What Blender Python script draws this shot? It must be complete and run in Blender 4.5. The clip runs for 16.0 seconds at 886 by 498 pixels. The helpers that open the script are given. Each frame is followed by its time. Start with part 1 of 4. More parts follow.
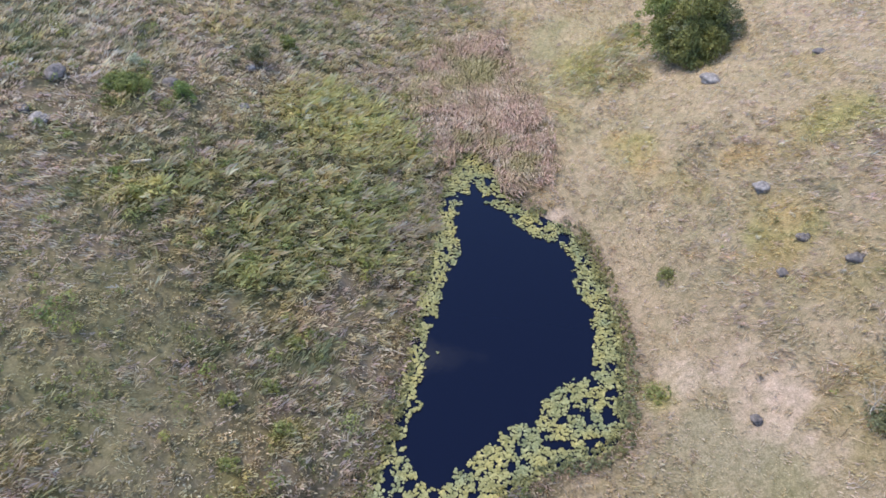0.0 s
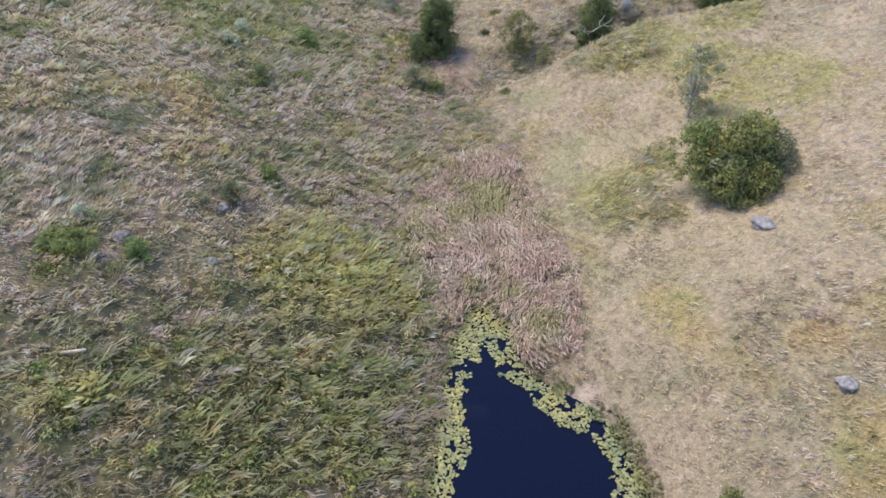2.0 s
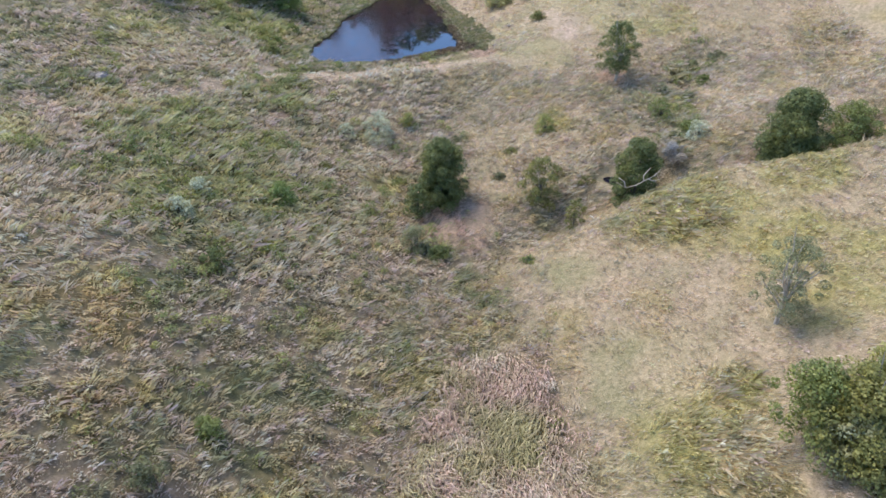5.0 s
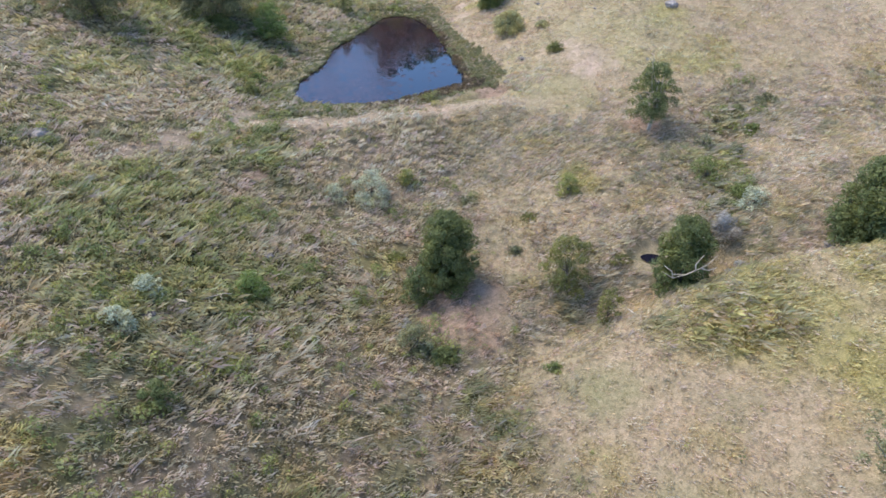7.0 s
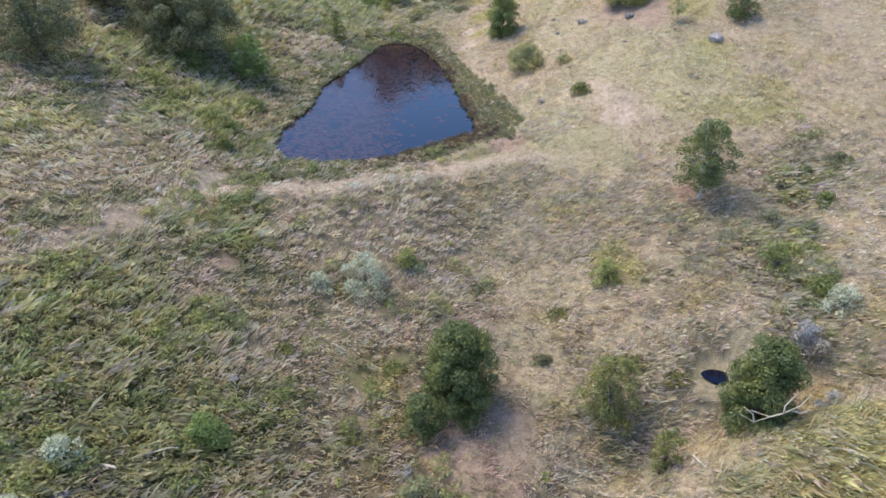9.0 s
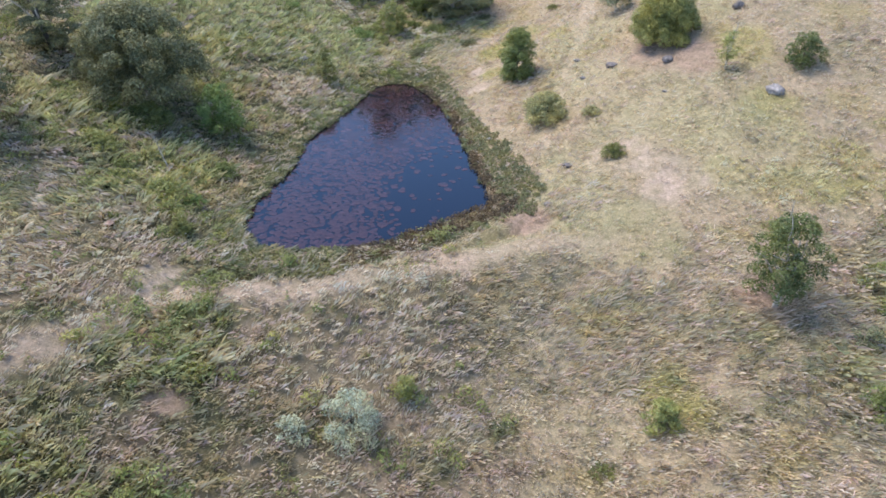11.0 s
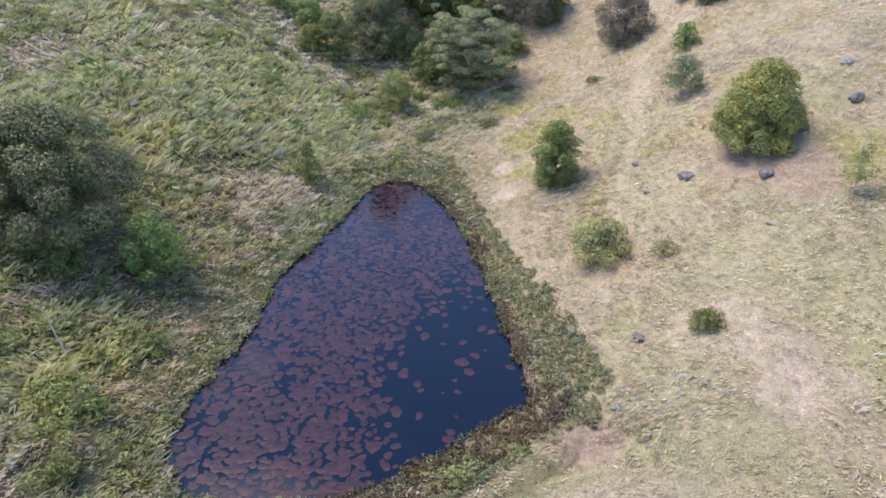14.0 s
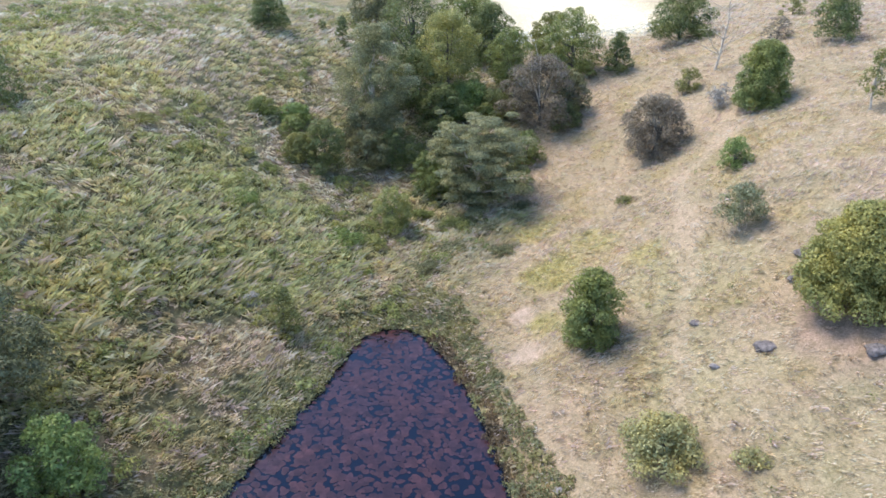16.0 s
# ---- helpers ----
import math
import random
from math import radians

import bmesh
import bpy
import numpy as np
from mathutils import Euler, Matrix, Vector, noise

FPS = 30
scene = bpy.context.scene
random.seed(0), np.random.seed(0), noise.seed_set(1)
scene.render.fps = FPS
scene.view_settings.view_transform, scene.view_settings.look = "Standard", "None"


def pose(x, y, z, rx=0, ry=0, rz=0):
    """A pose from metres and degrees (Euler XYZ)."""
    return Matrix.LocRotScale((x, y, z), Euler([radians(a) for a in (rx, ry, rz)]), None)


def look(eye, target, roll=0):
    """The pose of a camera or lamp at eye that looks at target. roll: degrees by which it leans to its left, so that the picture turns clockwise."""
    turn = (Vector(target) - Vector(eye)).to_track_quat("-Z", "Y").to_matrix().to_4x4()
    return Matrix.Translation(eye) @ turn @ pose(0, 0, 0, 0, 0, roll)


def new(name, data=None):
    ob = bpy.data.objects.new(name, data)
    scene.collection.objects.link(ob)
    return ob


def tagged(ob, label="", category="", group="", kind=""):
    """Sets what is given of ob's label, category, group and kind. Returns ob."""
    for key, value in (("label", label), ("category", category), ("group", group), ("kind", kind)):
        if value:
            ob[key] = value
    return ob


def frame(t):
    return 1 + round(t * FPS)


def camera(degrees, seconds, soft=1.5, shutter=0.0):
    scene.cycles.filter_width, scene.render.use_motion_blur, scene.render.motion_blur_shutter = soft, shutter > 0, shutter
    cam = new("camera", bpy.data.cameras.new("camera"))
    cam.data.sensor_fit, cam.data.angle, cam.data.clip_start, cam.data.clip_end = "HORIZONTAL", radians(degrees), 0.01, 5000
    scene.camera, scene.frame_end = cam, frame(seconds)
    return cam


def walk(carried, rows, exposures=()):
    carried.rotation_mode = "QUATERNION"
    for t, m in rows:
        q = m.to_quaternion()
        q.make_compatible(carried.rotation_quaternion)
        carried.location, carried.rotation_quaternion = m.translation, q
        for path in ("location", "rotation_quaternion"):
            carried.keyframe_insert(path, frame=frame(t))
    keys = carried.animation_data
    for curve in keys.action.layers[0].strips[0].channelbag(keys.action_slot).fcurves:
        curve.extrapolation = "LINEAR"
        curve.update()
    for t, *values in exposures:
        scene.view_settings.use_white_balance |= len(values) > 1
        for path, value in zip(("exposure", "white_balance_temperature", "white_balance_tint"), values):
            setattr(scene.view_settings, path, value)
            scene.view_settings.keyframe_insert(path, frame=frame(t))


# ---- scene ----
cam = camera(64.9, 16.0, soft=1.6)
METRES, EYE, TILT, LEAN, TURN = 140.0, 48.0, -42.5, 0.0, 0.0
ROWS = [
    (0.0, 0.0, 0.0, 0.0, 0.0, 0.0, 0.0),
    (0.5, -0.0008, 0.0209, 0.0202, 0.0, 0.76, -0.04),
    (1.0, -0.0019, 0.042, 0.0406, -0.01, 1.67, -0.08),
    (1.5, -0.0029, 0.0633, 0.061, -0.02, 2.95, -0.11),
    (2.0, -0.0037, 0.0848, 0.0816, -0.01, 4.27, -0.16),
    (2.5, -0.0047, 0.1065, 0.1022, -0.0, 5.61, -0.19),
    (3.0, -0.0054, 0.1285, 0.1231, 0.01, 6.93, -0.21),
    (3.5, -0.0064, 0.1509, 0.1446, 0.02, 8.24, -0.24),
    (4.0, -0.0072, 0.1735, 0.1652, 0.04, 9.53, -0.28),
    (4.2, -0.0075, 0.1824, 0.1731, 0.05, 9.79, -0.29),
    (6.5, -0.0124, 0.2869, 0.2717, 0.06, 9.74, -0.29),
    (7.0, -0.0139, 0.3099, 0.2937, 0.04, 9.72, -0.3),
    (7.5, -0.0155, 0.3332, 0.3156, 0.04, 9.72, -0.31),
    (8.0, -0.0174, 0.3567, 0.3374, 0.03, 9.72, -0.32),
    (8.5, -0.0189, 0.3803, 0.3593, 0.06, 9.71, -0.33),
    (9.0, -0.0204, 0.4044, 0.3808, 0.08, 9.72, -0.32),
    (11.5, -0.0273, 0.5236, 0.4883, 0.13, 10.47, -0.34),
    (12.0, -0.0289, 0.5474, 0.5098, 0.22, 10.68, -0.45),
    (12.5, -0.0303, 0.5715, 0.5314, 0.25, 10.9, -0.42),
    (13.0, -0.0318, 0.5955, 0.5534, 0.25, 11.2, -0.42),
    (13.5, -0.0331, 0.619, 0.575, 0.47, 11.61, -0.63),
    (14.0, -0.0343, 0.6423, 0.5966, 0.53, 12.15, -0.67),
    (14.5, -0.0355, 0.6649, 0.6186, 0.55, 13.02, -0.68),
    (15.0, -0.0369, 0.6876, 0.6402, 0.57, 14.29, -0.68),
    (15.5, -0.0386, 0.7098, 0.6612, 0.58, 16.06, -0.69),
    (16.0, -0.0397, 0.7308, 0.6812, 0.62, 18.01, -0.73),
]
walk(cam, [(t, pose(0, 0, EYE, TILT, LEAN, TURN) @ pose(METRES * x, METRES * y, METRES * z, 90 + pitch, roll, yaw)) for t, x, y, z, yaw, pitch, roll in ROWS],
     exposures=[(0.0, 1.50), (9.0, 1.58), (16.0, 1.74)])

# ---- light ----
world = bpy.data.worlds.new("sky")
scene.world = world
world.use_nodes = True
wn, wl = world.node_tree.nodes, world.node_tree.links
sky = wn.new("ShaderNodeTexSky")
sky.sky_type, sky.sun_disc = "NISHITA", False
sky.ozone_density, sky.dust_density, sky.altitude = 4.2, 0.0, 2500
sky.sun_elevation, sky.sun_rotation = radians(60), radians(-62)
wcoord, wmap, wnoise, wramp, wmix = (wn.new("ShaderNode" + k) for k in ("TexCoord", "Mapping", "TexNoise", "ValToRGB", "Mix"))
wmap.inputs["Scale"].default_value = (1.6, 1.6, 4.0)
wnoise.inputs["Scale"].default_value, wnoise.inputs["Detail"].default_value = 1.7, 5.0
wramp.color_ramp.elements[0].position, wramp.color_ramp.elements[1].position = 0.60, 0.80
wmix.data_type = "RGBA"
wmix.inputs["B"].default_value = (10.0, 10.2, 10.8, 1)
wl.new(wcoord.outputs["Generated"], wmap.inputs["Vector"])
wl.new(wmap.outputs["Vector"], wnoise.inputs["Vector"])
wl.new(wnoise.outputs["Fac"], wramp.inputs["Fac"])
wl.new(wramp.outputs["Color"], wmix.inputs["Factor"])
wl.new(sky.outputs["Color"], wmix.inputs["A"])
wl.new(wmix.outputs["Result"], wn["Background"].inputs["Color"])
wn["Background"].inputs["Strength"].default_value = 0.15

sun = new("sun", bpy.data.lights.new("sun", "SUN"))
sun.data.energy, sun.data.angle, sun.data.color = 1.95, radians(32.0), (1.0, 0.925, 0.81)
sun.matrix_world = look((-44, 24, 87), (0, 0, 0))


# ---- materials ----
def nodes_of(name):
    m = bpy.data.materials.new(name)
    m.use_nodes = True
    return m, m.node_tree.nodes, m.node_tree.links, m.node_tree.nodes["Principled BSDF"]


def noise_node(n, l, scale, detail=4.0, rough=0.6, coord="Object"):
    c, t = n.new("ShaderNodeTexCoord"), n.new("ShaderNodeTexNoise")
    t.inputs["Scale"].default_value, t.inputs["Detail"].default_value, t.inputs["Roughness"].default_value = scale, detail, rough
    l.new(c.outputs[coord], t.inputs["Vector"])
    return t


def ramp(n, l, source, stops):
    r = n.new("ShaderNodeValToRGB")
    e = r.color_ramp.elements
    while len(e) < len(stops):
        e.new(0.5)
    for k, (p, c) in zip(e, stops):
        k.position, k.color = p, (*c, 1)
    l.new(source, r.inputs["Fac"])
    return r.outputs["Color"]


def mixed(n, l, kind, a, b, fac=1.0):
    m = n.new("ShaderNodeMix")
    m.data_type, m.blend_type = "RGBA", kind
    if hasattr(fac, "links"):
        l.new(fac, m.inputs["Factor"])
    else:
        m.inputs["Factor"].default_value = fac
    for s, k in ((a, "A"), (b, "B")):
        if hasattr(s, "links"):
            l.new(s, m.inputs[k])
        else:
            m.inputs[k].default_value = (*s, 1)
    return m.outputs["Result"]


def bumped(n, l, bsdf, height, strength, distance):
    b = n.new("ShaderNodeBump")
    b.inputs["Strength"].default_value, b.inputs["Distance"].default_value = strength, distance
    l.new(height, b.inputs["Height"])
    l.new(b.outputs["Normal"], bsdf.inputs["Normal"])


def ground_material():
    m, n, l, p = nodes_of("ground")
    a = n.new("ShaderNodeAttribute")
    a.attribute_name = "tint"
    fine, mid, big = noise_node(n, l, 6.0, 9, 0.9), noise_node(n, l, 1.6, 7, 0.8), noise_node(n, l, 0.16, 3)
    c = mixed(n, l, "MULTIPLY", a.outputs["Color"], ramp(n, l, fine.outputs["Fac"], [(0.34, (0.42, 0.42, 0.39)), (0.66, (1.5, 1.48, 1.45))]))
    c = mixed(n, l, "MULTIPLY", c, ramp(n, l, mid.outputs["Fac"], [(0.34, (0.62, 0.66, 0.57)), (0.66, (1.28, 1.26, 1.25))]))
    c = mixed(n, l, "MULTIPLY", c, ramp(n, l, big.outputs["Fac"], [(0.3, (0.9, 0.93, 0.88)), (0.7, (1.08, 1.05, 1.05))]))
    l.new(c, p.inputs["Base Color"])
    p.inputs["Roughness"].default_value, p.inputs["Specular IOR Level"].default_value = 0.95, 0.1
    bumped(n, l, p, fine.outputs["Fac"], 0.8, 0.12)
    return m


def blade_material(name, translucent=0.3):
    m, n, l, p = nodes_of(name)
    a, g = n.new("ShaderNodeAttribute"), n.new("ShaderNodeNewGeometry")
    a.attribute_name = "tint"
    mid = noise_node(n, l, 0.9, 4, 0.7)
    c = mixed(n, l, "MULTIPLY", a.outputs["Color"], ramp(n, l, g.outputs["Random Per Island"], [(0.0, (0.78, 0.81, 0.75)), (0.5, (1, 1, 1)), (1.0, (1.22, 1.18, 1.16))]))
    c = mixed(n, l, "MULTIPLY", c, ramp(n, l, mid.outputs["Fac"], [(0.3, (0.76, 0.8, 0.72)), (0.7, (1.2, 1.17, 1.15))]))
    l.new(c, p.inputs["Base Color"])
    p.inputs["Roughness"].default_value, p.inputs["Specular IOR Level"].default_value = 0.7, 0.15
    t, s = n.new("ShaderNodeBsdfTranslucent"), n.new("ShaderNodeMixShader")
    l.new(c, t.inputs["Color"])
    s.inputs[0].default_value = translucent
    l.new(p.outputs[0], s.inputs[1])
    l.new(t.outputs[0], s.inputs[2])
    l.new(s.outputs[0], n["Material Output"].inputs["Surface"])
    return m


def leaf_material(name, dark, light, rough=0.5):
    m, n, l, p = nodes_of(name)
    g = n.new("ShaderNodeNewGeometry")
    big, lobe = noise_node(n, l, 1.5, 4, 0.7), noise_node(n, l, 0.33, 2)
    grey = [tuple(0.9 * v + 0.1 * sum(k) / 3 for v in k) for k in (dark, light)]
    low, high = (tuple(a + (b - a) * s for a, b in zip(*grey)) for s in (0.1, 0.8))
    c = ramp(n, l, g.outputs["Random Per Island"], [(0.0, low), (0.55, tuple((a + b) / 2 for a, b in zip(low, high))), (1.0, high)])
    c = mixed(n, l, "MULTIPLY", c, ramp(n, l, big.outputs["Fac"], [(0.32, (0.62, 0.66, 0.62)), (0.7, (1.34, 1.28, 1.16))]))
    c = mixed(n, l, "MULTIPLY", c, ramp(n, l, lobe.outputs["Fac"], [(0.36, (0.82, 0.9, 0.98)), (0.64, (1.16, 1.08, 0.92))]))
    l.new(c, p.inputs["Base Color"])
    p.inputs["Roughness"].default_value, p.inputs["Specular IOR Level"].default_value = rough, 0.3
    t, s = n.new("ShaderNodeBsdfTranslucent"), n.new("ShaderNodeMixShader")
    l.new(c, t.inputs["Color"])
    s.inputs[0].default_value = 0.42
    l.new(p.outputs[0], s.inputs[1])
    l.new(t.outputs[0], s.inputs[2])
    l.new(s.outputs[0], n["Material Output"].inputs["Surface"])
    return m


def solid_material(name, dark, light, scale, rough, bump=0.4, distance=0.05):
    m, n, l, p = nodes_of(name)
    a, b = noise_node(n, l, scale, 6, 0.7), noise_node(n, l, scale * 0.23, 3)
    c = ramp(n, l, a.outputs["Fac"], [(0.3, dark), (0.7, light)])
    c = mixed(n, l, "MULTIPLY", c, ramp(n, l, b.outputs["Fac"], [(0.35, (0.7, 0.7, 0.72)), (0.65, (1.2, 1.2, 1.18))]))
    l.new(c, p.inputs["Base Color"])
    p.inputs["Roughness"].default_value = rough
    bumped(n, l, p, a.outputs["Fac"], bump, distance)
    return m


def water_material(name, body, rough, ripple, gloss=0.5, tint=(1, 1, 1)):
    m, n, l, p = nodes_of(name)
    p.inputs["Base Color"].default_value = (*body, 1)
    p.inputs["Roughness"].default_value, p.inputs["IOR"].default_value, p.inputs["Specular IOR Level"].default_value = rough, 1.34, gloss
    p.inputs["Specular Tint"].default_value = (*tint, 1)
    w = noise_node(n, l, 2.2, 3, 0.55)
    bumped(n, l, p, w.outputs["Fac"], ripple, 0.03)
    return m


GROUND = ground_material()
BLADE = blade_material("grass_blade", 0.42)
REED = blade_material("reed_blade", 0.2)
LEAF = {
    "dark": leaf_material("leaf_dark", (0.076, 0.101, 0.037), (0.278, 0.320, 0.112)),
    "green": leaf_material("leaf_green", (0.109, 0.146, 0.042), (0.372, 0.407, 0.127)),
    "fresh": leaf_material("leaf_fresh", (0.119, 0.176, 0.049), (0.338, 0.439, 0.135)),
    "olive": leaf_material("leaf_olive", (0.117, 0.130, 0.041), (0.372, 0.367, 0.115)),
    "grey": leaf_material("leaf_grey", (0.132, 0.140, 0.073), (0.454, 0.461, 0.259)),
    "slate": leaf_material("leaf_slate", (0.092, 0.099, 0.048), (0.336, 0.338, 0.177)),
    "yellow": leaf_material("leaf_yellow", (0.200, 0.218, 0.060), (0.470, 0.475, 0.170)),
    "straw": leaf_material("leaf_straw", (0.270, 0.255, 0.105), (0.60, 0.55, 0.255)),
    "moss": leaf_material("leaf_moss", (0.205, 0.205, 0.060), (0.520, 0.500, 0.165)),
    "white": leaf_material("leaf_white", (0.296, 0.332, 0.220), (0.769, 0.780, 0.632)),
    "purple": leaf_material("leaf_purple", (0.114, 0.097, 0.077), (0.350, 0.299, 0.247)),
    "marsh": leaf_material("leaf_marsh", (0.105, 0.112, 0.048), (0.36, 0.35, 0.165)),
    "rust": leaf_material("leaf_rust", (0.079, 0.058, 0.032), (0.202, 0.137, 0.079)),
    "lily": leaf_material("leaf_lily", (0.300, 0.295, 0.115), (0.560, 0.540, 0.280), 0.5),
    "azolla": leaf_material("leaf_azolla", (0.040, 0.017, 0.026), (0.098, 0.041, 0.056), 0.2),
    "twig": leaf_material("twig_grey", (0.288, 0.272, 0.280), (0.560, 0.536, 0.552), 0.8),
}
weed = LEAF["azolla"].node_tree.nodes["Principled BSDF"]
weed.inputs["Coat Weight"].default_value, weed.inputs["Coat Roughness"].default_value, weed.inputs["Coat IOR"].default_value = 1.0, 0.03, 1.36
BARK = solid_material("bark", (0.06, 0.05, 0.042), (0.16, 0.14, 0.12), 6, 0.9)
PALE_BARK = solid_material("bleached_wood", (0.34, 0.29, 0.225), (0.55, 0.48, 0.385), 5, 0.8)
ROCK = solid_material("boulder_stone", (0.05, 0.043, 0.041), (0.24, 0.205, 0.192), 3.5, 0.85, 0.6, 0.08)
PALE_ROCK = solid_material("pale_stone", (0.1, 0.09, 0.086), (0.37, 0.33, 0.31), 3.5, 0.85, 0.6, 0.08)
WATER = water_material("pond_water", (0.003, 0.0042, 0.014), 0.03, 0.05, 0.38)
WATER_UPPER = water_material("upper_pond_water", (0.004, 0.005, 0.010), 0.02, 0.04, 0.72, (0.58, 0.8, 1.0))


# ---- the lie of the land ----
SLOPE = (11.94, -0.06, 9.7, 7.26, 0.24, 1.3, -1.46)
SWELLS = (  # rise of each low swell: rows go up the valley, columns across it
    (-0.04, 2.19, 2.19, -1.27, -1.7, 1.66, -0.23),
    (-1.42, -0.05, 1.14, -2.02, -1.33, 1.9, -0.53),
    (1.34, 1.37, 3.07, -3.41, 0.29, 4.03, 0.65),
    (3.66, 0.31, 1.07, -2.29, -1.56, 0.33, 0.38),
    (2.06, 1.86, 0.65, -2.43, 0.58, -0.01, 0.25),
    (-1.27, 0.58, -0.82, -5.33, 1.29, 0.49, -0.42),
    (0.75, 0.86, 0.23, -0.2, 0.76, -2.75, -1.87),
    (1.27, -1.38, -1.68, -0.68, 0.6, 0.79, -0.71),
    (0.38, 1.31, -2.55, -1.77, 1.4, 2.81, -0.01),
    (0.43, 1.3, -2.88, 0.04, 0.91, 4.51, 1),
    (2.46, 2.42, -2.57, -3.48, -3.07, 3.17, 1.48),
    (1.41, 1.85, 0.43, 1.51, 1.78, 2.35, 1.41),
    (0.8, 2.51, 1.55, 0.01, -1.17, -0.08, 0.9),
)
DAM = [(-33, 138.6), (-26, 143.6), (-20, 144.2), (-11.4, 146.2), (-1, 150.2), (6.6, 152.6)]
GULLY = [(-2, 96), (2, 107), (8, 113), (15, 116.6), (22, 118.3), (30, 119.6), (38, 118.8), (47, 119.5), (60, 121)]
SIDE_GULLY = [(26, 119), (30, 126), (31.5, 134), (34, 142), (39, 152)]
CREST = [(18, 112.6), (24, 113), (31, 114.2), (43, 113.6), (58, 114.4)]
TRACK = [(-60, 112), (-42, 122), (-36, 131), (-31, 139)] + DAM[1:] + [(14, 152)]
LOWER_SHORE = [(3.4, 68.4), (1.0, 65.2), (-0.8, 57.1), (-1.7, 46.2), (-2.3, 41.9), (-3.2, 34.5), (-4.0, 28.7), (-5.5, 26.0), (-5.6, 22.6), (-0.9, 21.4),
               (2.6, 23.8), (5.5, 25.5), (9.0, 27.3), (13.5, 28.7), (14.6, 33.4), (15.4, 39.3), (14.9, 47.7), (13.0, 53.9), (7.2, 57.5), (6.1, 64.1)]
LOWER_OPEN = [(3.4, 62.0), (1.7, 59.5), (1.7, 48.5), (-0.7, 45.4), (-0.7, 39.3), (-1.8, 33.4), (-2.7, 28.3), (-1.6, 25.7), (0.2, 25.7), (1.3, 28.3), (3.7, 28.7),
              (4.7, 30.7), (7.7, 31.0), (8.7, 33.9), (11.2, 35.1), (13.7, 37.4), (13.4, 41.9), (12.0, 45.8), (12.0, 50.1), (8.8, 51.7), (5.7, 56.6), (4.1, 61.0)]
UPPER_OPEN = [(-24.1, 155.9), (-22.6, 153.7), (-20.3, 151.8), (-14.4, 151.5), (-8.4, 153.8), (-4.7, 156.8), (-1.3, 159.5), (1.3, 161.0), (0.8, 165.1), (-1.0, 174.0),
              (-2.7, 185.1), (-6.7, 195.6), (-9.9, 200.0), (-14.4, 198.5), (-15.9, 191.7), (-19.4, 181.9), (-21.7, 175.6), (-21.2, 169.0), (-23.3, 163.8), (-24.0, 159.7)]
UPPER_FRINGE = [(-22.5, 147.0), (-19.3, 146.3), (-13.7, 147.1), (-10.2, 149.6), (-3.8, 153.1), (-1.4, 155.3), (6.2, 159.4), (6.7, 163.0), (5.3, 169.2), (2.5, 177.7), (-0.3, 185.0),
                (-2.9, 195.4), (-4.4, 203.7), (-9.4, 205.9), (-15.6, 202.5), (-18.6, 195.2), (-23.1, 180.9), (-25.1, 173.5), (-25.6, 164.6), (-26.0, 155.8), (-26.4, 151.4), (-24.4, 147.0)]
REED_BED = [(-1.0, 63.7), (-1.6, 71.5), (-3.0, 78.1), (0.6, 87.0), (1.3, 93.0), (7.6, 92.5), (8.7, 80.2), (12.0, 72.6), (10.0, 66.0), (8.4, 59.5), (6.9, 63.7), (4.6, 69.4), (2.0, 69.4)]
LOWER_LEVEL, UPPER_LEVEL = 1.45, 13.3
rng = np.random.default_rng(7)


def rounded(poly, times=2):
    p = np.array(poly, float)
    for _ in range(times):
        q = np.roll(p, -1, 0)
        p = np.stack([0.75 * p + 0.25 * q, 0.25 * p + 0.75 * q], 1).reshape(-1, 2)
    return p


def line_distance(x, y, pts):
    best, along, run = np.full(np.shape(x), 1e9), np.zeros(np.shape(x)), 0.0
    for (ax, ay), (bx, by) in zip(pts[:-1], pts[1:]):
        dx, dy = bx - ax, by - ay
        size = math.hypot(dx, dy)
        s = np.clip(((x - ax) * dx + (y - ay) * dy) / size ** 2, 0, 1)
        d = np.hypot(x - ax - s * dx, y - ay - s * dy)
        along, best = np.where(d < best, run + s * size, along), np.minimum(best, d)
        run += size
    return best, along / run


def shore_distance(x, y, poly):
    """Metres to the outline: minus inside."""
    p = rounded(poly)
    inside, best = np.zeros(np.shape(x), bool), np.full(np.shape(x), 1e9)
    for (ax, ay), (bx, by) in zip(p, np.roll(p, -1, 0)):
        cross = ((ay > y) != (by > y)) & (x < (bx - ax) * (y - ay) / (by - ay + 1e-12) + ax)
        inside ^= cross
        dx, dy = bx - ax, by - ay
        s = np.clip(((x - ax) * dx + (y - ay) * dy) / (dx * dx + dy * dy + 1e-12), 0, 1)
        best = np.minimum(best, np.hypot(x - ax - s * dx, y - ay - s * dy))
    return np.where(inside, -best, best)


def near_distance(x, y, poly, reach=14.0):
    """The same, worked out near the outline alone."""
    p = np.array(poly)
    near = (x > p[:, 0].min() - reach) & (x < p[:, 0].max() + reach) & (y > p[:, 1].min() - reach) & (y < p[:, 1].max() + reach)
    out = np.full(np.shape(x), reach)
    out[near] = np.minimum(shore_distance(x[near], y[near], poly), reach)
    return out


def patchy(x, y, size, seed=0, octaves=3):
    """Smooth noise about 0 to 1."""
    total, weight, amp = np.zeros(np.shape(x)), 0.0, 1.0
    for k in range(octaves):
        u, v = x / size * 2 ** k + 17.3 * seed, y / size * 2 ** k - 9.1 * seed
        i, j = np.floor(u), np.floor(v)
        f, g = u - i, v - j
